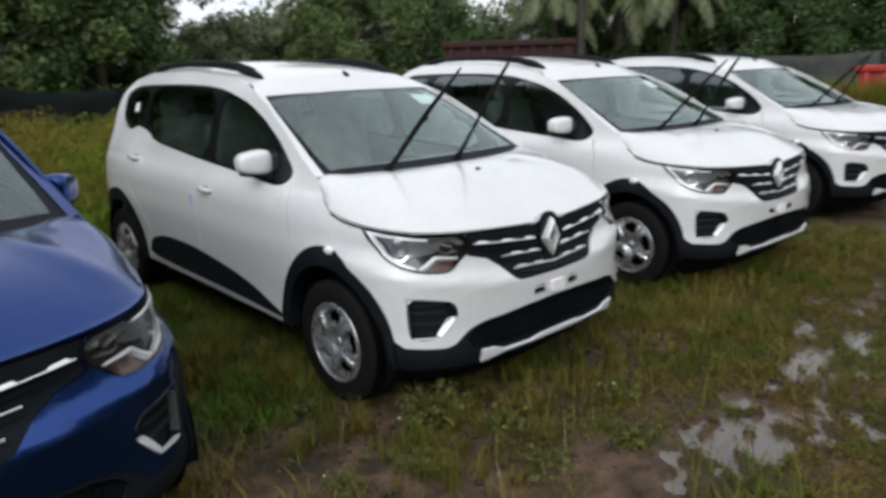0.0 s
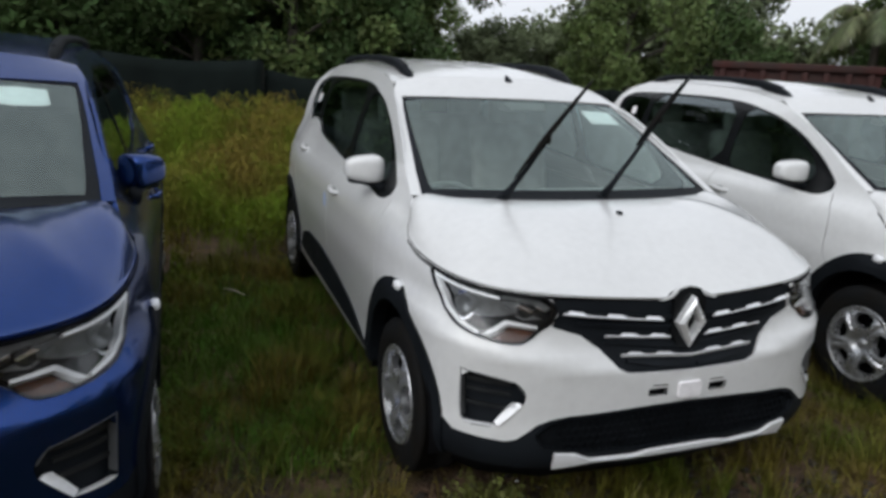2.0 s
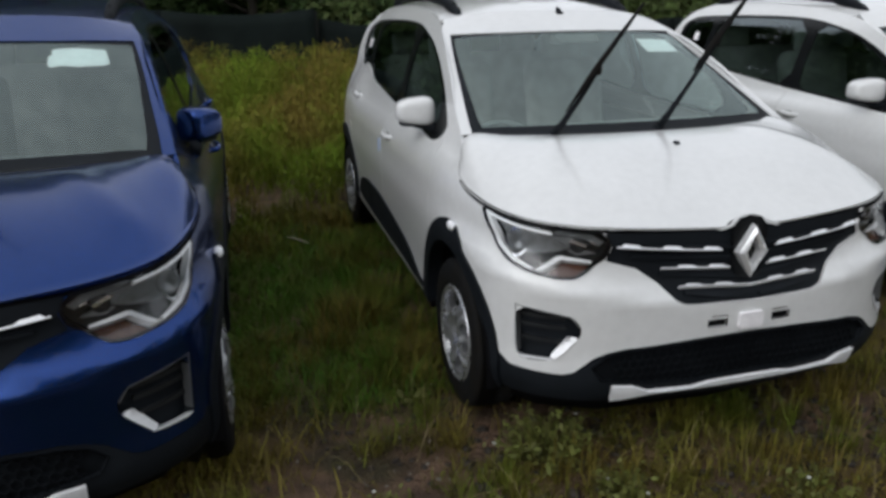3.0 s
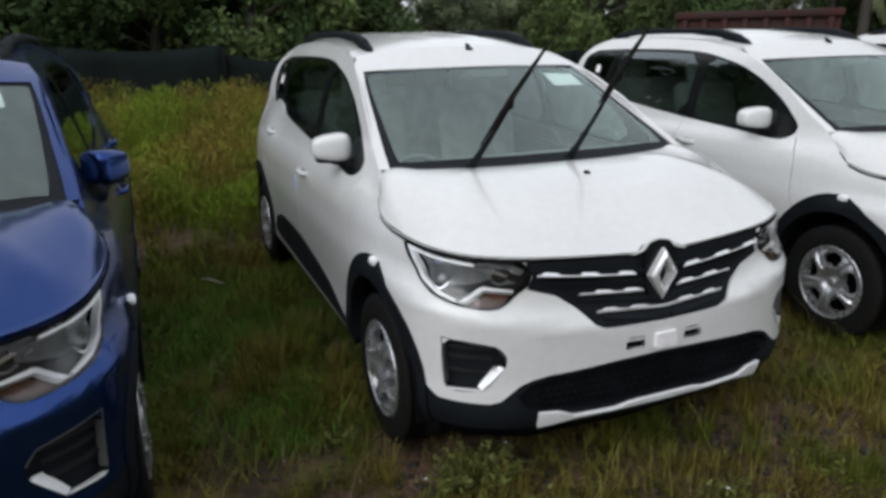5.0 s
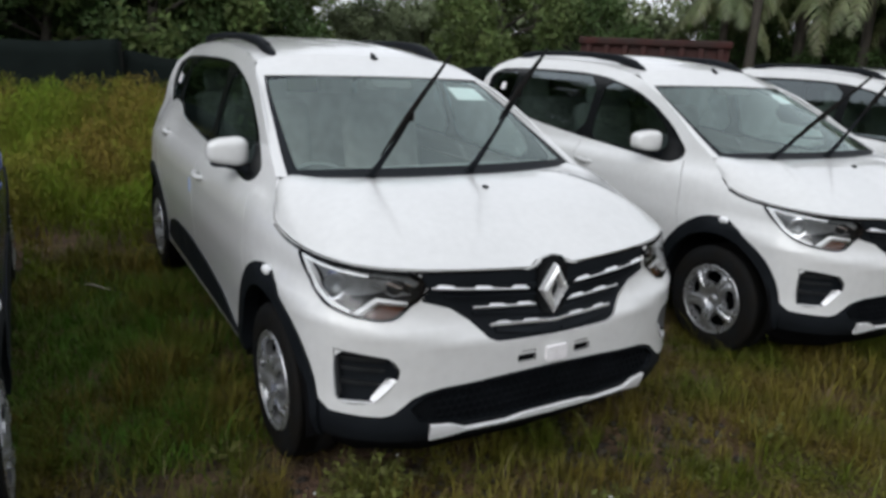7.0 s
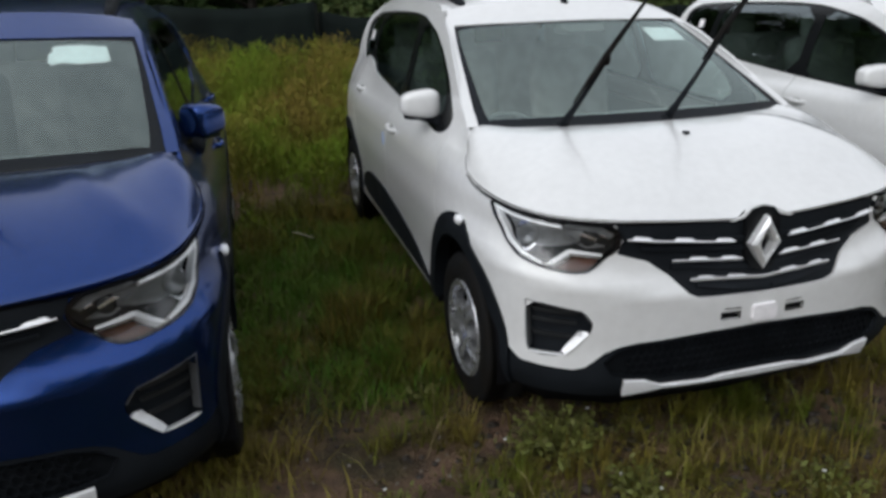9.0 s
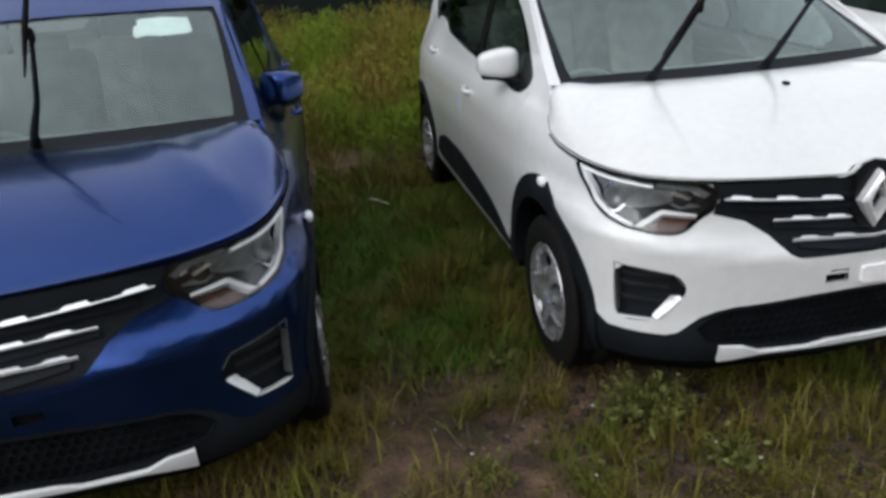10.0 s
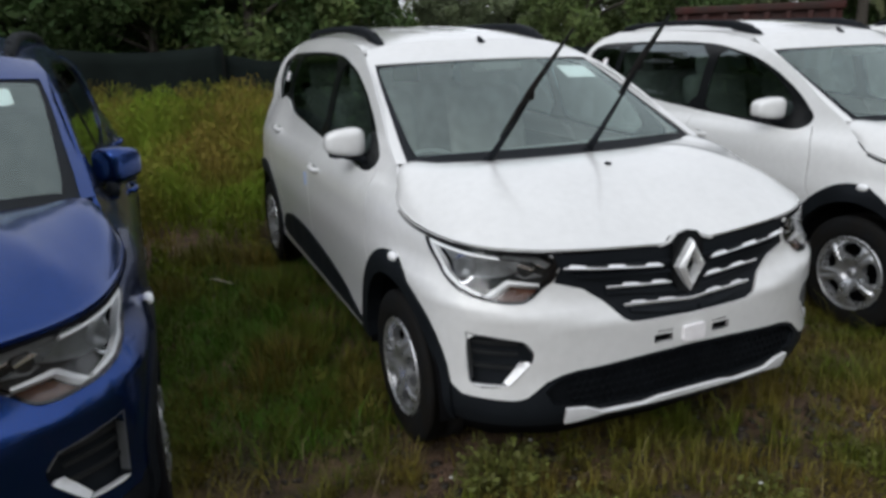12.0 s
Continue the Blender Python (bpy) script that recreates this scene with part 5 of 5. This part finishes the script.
def build_palm(seed, height):
    """Ringed slim trunk and drooping fronds of many leaflets."""
    rng = random.Random(seed)
    palm = thing("palm_tree", "coconut palm with drooping yellow-green fronds", "palm", "palms")
    lean = rng.uniform(-.5, .5)
    ks = [i / 14 for i in range(15)]
    bm = tube(bmesh.new(), [(lean * t * t, 0, height * t) for t in ks], [.15 - .05 * t + .008 * (i % 2) for i, t in enumerate(ks)], 10)
    part("trunk", from_bm("trunk", bm, BARK), palm)
    for k in range(15):
        a = k * 2.4
        up = rng.uniform(-.1, .9)
        ln = rng.uniform(1.7, 2.5)
        bm = bmesh.new()
        spine = []
        for i in range(13):
            t = i / 12
            d = ln * t * (1 - .18 * t * t)
            spine.append(Vector((lean + d * math.cos(a), d * math.sin(a), height + ln * (up * t - (1.05 + .2 * up) * t * t * .9))))
        tube(bm, spine, [.022 * (1 - .8 * i / 12) for i in range(13)], 5)
        side = Vector((-math.sin(a), math.cos(a), 0))
        for i in range(1, 13):
            for j in range(3):
                p = spine[i - 1].lerp(spine[i], j / 3)
                fwd = (spine[i] - spine[i - 1]).normalized()
                w = .55 * math.sin(math.pi * min(.97, (i + j / 3) / 13)) ** .6
                for sg in (1, -1):
                    tip = p + side * sg * w * .7 + fwd * w * .5 + Vector((0, 0, -w * rng.uniform(.35, .8)))
                    m = p.lerp(tip, .5) + Vector((0, 0, .05))
                    q = fwd * .028
                    vs = [bm.verts.new(c) for c in (p - q, p + q, m + q, m - q, tip)]
                    bm.faces.new((vs[0], vs[1], vs[2], vs[3]))
                    bm.faces.new((vs[3], vs[2], vs[4]))
        me = bpy.data.meshes.new("frond")
        bm.to_mesh(me)
        bm.free()
        me.materials.append(PALMLEAF)
        part("frond", me, palm)
    return palm


def spot(heading, distance):
    """A place so many degrees right of +y and metres from the middle of the walk."""
    return -1.8 + distance * math.sin(radians(heading)), -3.9 + distance * math.cos(radians(heading))


KINDS = [build_tree(1, 6.8, 2.3, .08, 15000, LEAVES[0], .085), build_tree(2, 7.5, 2.6, .15, 15000, LEAVES[1], .09), build_tree(3, 4.4, 2.2, .05, 12000, LEAVES[1], .08), build_tree(4, 3.6, 1.9, .03, 11000, LEAVES[0], .075), build_tree(5, 4.6, 2.5, .08, 13000, LEAVES[2], .10)]
PLACES = [(-20, 21, 1), (-14, 20, 1), (-1, 22, 1), (3, 21, 0), (9.5, 21, 1), (-26, 21, 1), (-36, 19, 0), (-24, 15.5, 0), (-17, 17, 1), (-12, 15, 0), (-6, 16, 3), (-3, 18.5, 0), (2, 15.5, 3), (5, 17.5, 0), (9, 15.6, 2), (12, 18, 0), (15.5, 16, 3), (15.8, 19, 1),
          (-30, 18, 0), (23, 27, 4, .66), (26, 29, 4, .62), (29, 28, 4, .6), (24.5, 21, 4, .62), (29, 22, 4, .62), (33, 22, 2, .7), (34.5, 27, 4, 1.45), (35, 20, 2), (38, 29, 4, 1.5), (41, 30, 4, 1.3), (41, 22, 3), (44, 31, 4, .7), (47, 33, 4, .66), (50, 30, 2),
          (53, 31, 4), (56, 29, 1), (59, 32, 4), (62, 27, 2), (65, 29, 0), (68, 27, 1), (71, 29, 0), (74, 26.5, 0), (77, 28, 1), (81, 27, 0), (86, 26, 1), (92, 27, 0),
          (52, 27, 3), (58, 26, 3), (64, 25, 3), (70, 25, 3), (76, 25, 3), (17.5, 33, 1), (44, 26, 3, .7), (-8, 24, 1), (6, 25, 1), (14, 26, 1)]
used = set()
for i, (h, d, k, *low) in enumerate(PLACES):
    x, y = spot(h, d)
    m = pose(x, y, 0, 0, 0, (i * 67) % 360) @ Matrix.Scale(low[0] if low else (.92 + .16 * ((i * 37) % 10) / 10) * (1.3 if k < 2 and 36 < h < 62 else 1.35 if k < 2 and h < 8 else 1), 4)
    if k not in used:
        KINDS[k].matrix_basis = m
        used.add(k)
    else:
        ob = copy_thing(KINDS[k], m)
        ob.matrix_basis = m
# far side of the yard, behind the camera: unseen trees added to darken reflections
for i, (x, y, k) in enumerate(((-22, -17, 0), (-17, -19, 1), (-12, -18, 0), (-7, -20, 1), (-2, -18.5, 0), (3, -20, 1), (8, -18.5, 0), (13, -20, 1), (18, -18, 0), (23, -16, 1), (-9.5, -16, 2), (0.5, -16.5, 3), (5.5, -16, 2), (-4.5, -16, 3), (10.5, -16, 2), (15.5, -16, 3))):
    m = pose(x, y, 0, 0, 0, i * 53) @ Matrix.Scale(1.02 + .12 * (i % 3), 4)
    copy_thing(KINDS[k], m).matrix_basis = m
palm = build_palm(11, 3.6)
palm.matrix_basis = pose(*spot(51, 24), 0, 0, 0, 30)
for h, d, r, s in ((56, 25, 120, 1.25), (60, 24, 200, 1.1), (64, 26, 60, 1.3)):
    m = pose(*spot(h, d), 0, 0, 0, r) @ Matrix.Scale(s, 4)
    copy_thing(palm, m).matrix_basis = m

tall_palm = build_palm(12, 7.6)
tall_palm.matrix_basis = pose(*spot(53, 23), 0, 0, 0, 10)
for h, d, r, s in ((37.5, 25, 75, 1.0), (61, 25.5, 140, .95), (70, 27, 20, 1.0)):
    m = pose(*spot(h, d), 0, 0, 0, r) @ Matrix.Scale(s, 4)
    copy_thing(tall_palm, m).matrix_basis = m
m = pose(*spot(19.3, 38), 0, 0, 0, 160) @ Matrix.Scale(1.9, 4)
copy_thing(palm, m).matrix_basis = m

# ---- far things in the yard ----
RUST = mat("red_brown_painted_steel", (.050, .017, .015), .7, vary=.3, scale=3, fine=60, second=(.032, .018, .016), bump=.2, spec=.2)


def ribbed_container(name, label, category, size, at, material):
    """A steel box with upright ribs and a top rail."""
    w, d, h = size
    c = thing(name, label, category, at=at)
    part("body", from_bm("body", box(bmesh.new(), (0, 0, h / 2), (w, d, h), bevel=.02), material), c)
    n = int(w / .28)
    rib = from_bm("rib", box(bmesh.new(), (0, 0, 0), (.09, .06, h - .2), bevel=.015), material)
    for i in range(n):
        part("rib", rib, c).location = (-w / 2 + .14 + i * (w - .28) / (n - 1), -d / 2 - .03, h / 2)
    for z in (.06, h - .06):
        part("rail", from_bm("rail", box(bmesh.new(), (0, -d / 2 - .03, z), (w + .06, .1, .12), bevel=.02), material), c)
    return c


ribbed_container("container", "rusty red-brown steel container with upright ribs", "container", (2.45, 1.4, 1.99), pose(8.23, 5.64, 0, 0, 0, -46), RUST)
REDP = mat("bright_red_paint", (.40, .025, .018), .45, vary=.2, scale=4)
ribbed_container("tank", "bright red painted steel tank standing in the grass", "tank", (2.2, 1.0, 1.34), pose(13.4, -.32, 0, 0, 0, -80), REDP)

# ---- small plants and litter on the mud ----
PETAL = mat("white_petals", (.50, .51, .47), .6, vary=.1)
HERB = mat("herb_leaves", (.105, .115, .026), .6, vary=.2, scale=6, island=.45, spec=.25)
STRAW = mat("dry_straw", (.26, .21, .10), .7, vary=.2, scale=10, island=.3)
STONE = mat("pale_pebbles", (.17, .15, .125), .8, vary=.3, scale=30)


def herb(seed, at, radius, height, count, flowers):
    """A low leafy herb of many stems, with a few white flowers."""
    r = random.Random(seed)
    plant = thing("herb", "small leafy wild herb with tiny white flowers growing in the mud", "plant", "wild herbs", at=pose(*at, ground_z(*at) - .004))
    bm = bmesh.new()
    pts, sz, heads = [], [], []
    for k in range(count):
        a, d = r.uniform(0, 6.283), radius * math.sqrt(r.random())
        h = height * r.uniform(.5, 1.1) * (1.1 - .5 * d / radius)
        foot = Vector((.35 * d * math.cos(a), .35 * d * math.sin(a), 0))
        tip = Vector((d * math.cos(a), d * math.sin(a), h))
        mid = foot.lerp(tip, .5) + Vector((0, 0, .03))
        tube(bm, [foot, mid, tip], [.0025, .002, .0012], 4)
        for j in range(9):
            q = foot.lerp(tip, .25 + .08 * j)
            pts.append((q.x + r.gauss(0, .016), q.y + r.gauss(0, .016), max(.005, q.z + r.gauss(0, .012))))
            sz.append(r.uniform(.008, .018))
        heads.append(tip)
    tagged(part("stem", from_bm("stem", bm, HERB), plant), kind="stuff")
    tagged(part("leaves", leaf_mesh("leaves", pts, sz, HERB, r, .5), plant), kind="stuff")
    for q in heads[:(flowers + 2) // 4]:
        bm = bmesh.new()
        for k in range(5):
            a = k * 2 * math.pi / 5
            c = q + Vector((.004 * math.cos(a), .004 * math.sin(a), .003))
            blob(bm, c, (.0035, .0035, .0015), power=1, segs=6, rings=4)
        part("flower", from_bm("flower", bm, PETAL), plant)
    return plant


for i, (x, y, rad, hgt, n, fl) in enumerate(((-.66, -1.86, .20, .19, 60, 7), (-.50, -2.14, .13, .11, 30, 6), (-.95, -2.12, .10, .08, 18, 2), (-1.02, -1.30, .12, .10, 22, 2), (-1.55, -2.12, .10, .06, 16, 0), (-1.28, -1.98, .12, .05, 18, 4),
                                              (-.62, -2.45, .14, .07, 22, 1), (-1.1, -2.5, .12, .06, 18, 1), (.1, -2.3, .14, .10, 24, 2), (.55, -2.25, .12, .09, 20, 1), (-.2, -2.6, .12, .06, 18, 0), (1.1, -2.2, .14, .10, 20, 0))):
    herb(40 + i, (x, y), rad, hgt, n, fl)
dry = []
for _ in range(260):
    x, y = rng.uniform(-2.0, 2.6), rng.uniform(-3.2, -1.2)
    dry.append((x, y, ground_z(x, y), rng.uniform(.08, .24), rng.uniform(.0016, .003), rng.uniform(0, 6.283), rng.uniform(.1, .9)))
blades("dry_stalks", dry, STRAW, "pale dry stalks standing among the grass", "grass")
for i in range(44):
    r = random.Random(900 + i)
    x, y = (r.gauss(-1.18, .16), r.gauss(-1.72, .14)) if i < 24 else (r.uniform(-2, 2), r.uniform(-3.2, -1.6))
    s = r.uniform(.004, .010)
    bm = bmesh.new()
    bmesh.ops.create_icosphere(bm, subdivisions=2, radius=1.0)
    for v in bm.verts:
        v.co *= 1 + .25 * noise.noise(v.co * 1.3 + Vector((i, 0, 0)))
    bm.transform(Matrix.Diagonal((s, s * r.uniform(.6, 1), s * .6, 1)))
    tagged(new("pebble", from_bm("pebble", bm, STONE)), "small pale pebble pressed into the mud", "pebble", "pebbles").matrix_basis = pose(x, y, ground_z(x, y) + s * .2, 0, 0, r.uniform(0, 360))
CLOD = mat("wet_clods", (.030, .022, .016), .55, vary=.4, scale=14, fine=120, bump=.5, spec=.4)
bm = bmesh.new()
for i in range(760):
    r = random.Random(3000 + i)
    # extra dark clods before the nose stand in for the shade under the bumper
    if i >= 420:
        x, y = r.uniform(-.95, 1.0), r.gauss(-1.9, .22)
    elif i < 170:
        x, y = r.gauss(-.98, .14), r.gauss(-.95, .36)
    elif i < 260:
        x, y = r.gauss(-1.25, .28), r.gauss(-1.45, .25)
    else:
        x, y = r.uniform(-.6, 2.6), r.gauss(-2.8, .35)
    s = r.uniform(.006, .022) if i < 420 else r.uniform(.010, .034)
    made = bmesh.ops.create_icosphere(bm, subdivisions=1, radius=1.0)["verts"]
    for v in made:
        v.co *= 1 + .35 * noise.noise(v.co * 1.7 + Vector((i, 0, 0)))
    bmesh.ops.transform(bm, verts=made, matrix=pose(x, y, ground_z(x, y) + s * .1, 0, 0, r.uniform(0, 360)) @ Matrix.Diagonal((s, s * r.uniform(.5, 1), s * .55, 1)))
tagged(new("mud_clods", from_bm("mud_clods", bm, CLOD)), "dark wet clods of mud between the tufts, packed before the nose in place of shade", "mud", kind="stuff")
STICK = mat("dry_stick", (.42, .38, .30), .8, vary=.3, scale=20)
bm = tube(bmesh.new(), [(-.02, .03, .06), (.02, .022, .062), (.09, -.015, .055), (.15, -.04, .045)], [.004, .006, .006, .004], 7)
st = tagged(new("stick", from_bm("stick", bm, STICK)), "dry pale stick lying in the grass", "stick")
st.matrix_basis = pose(-1.36, .88, .0, 0, 0, -20)
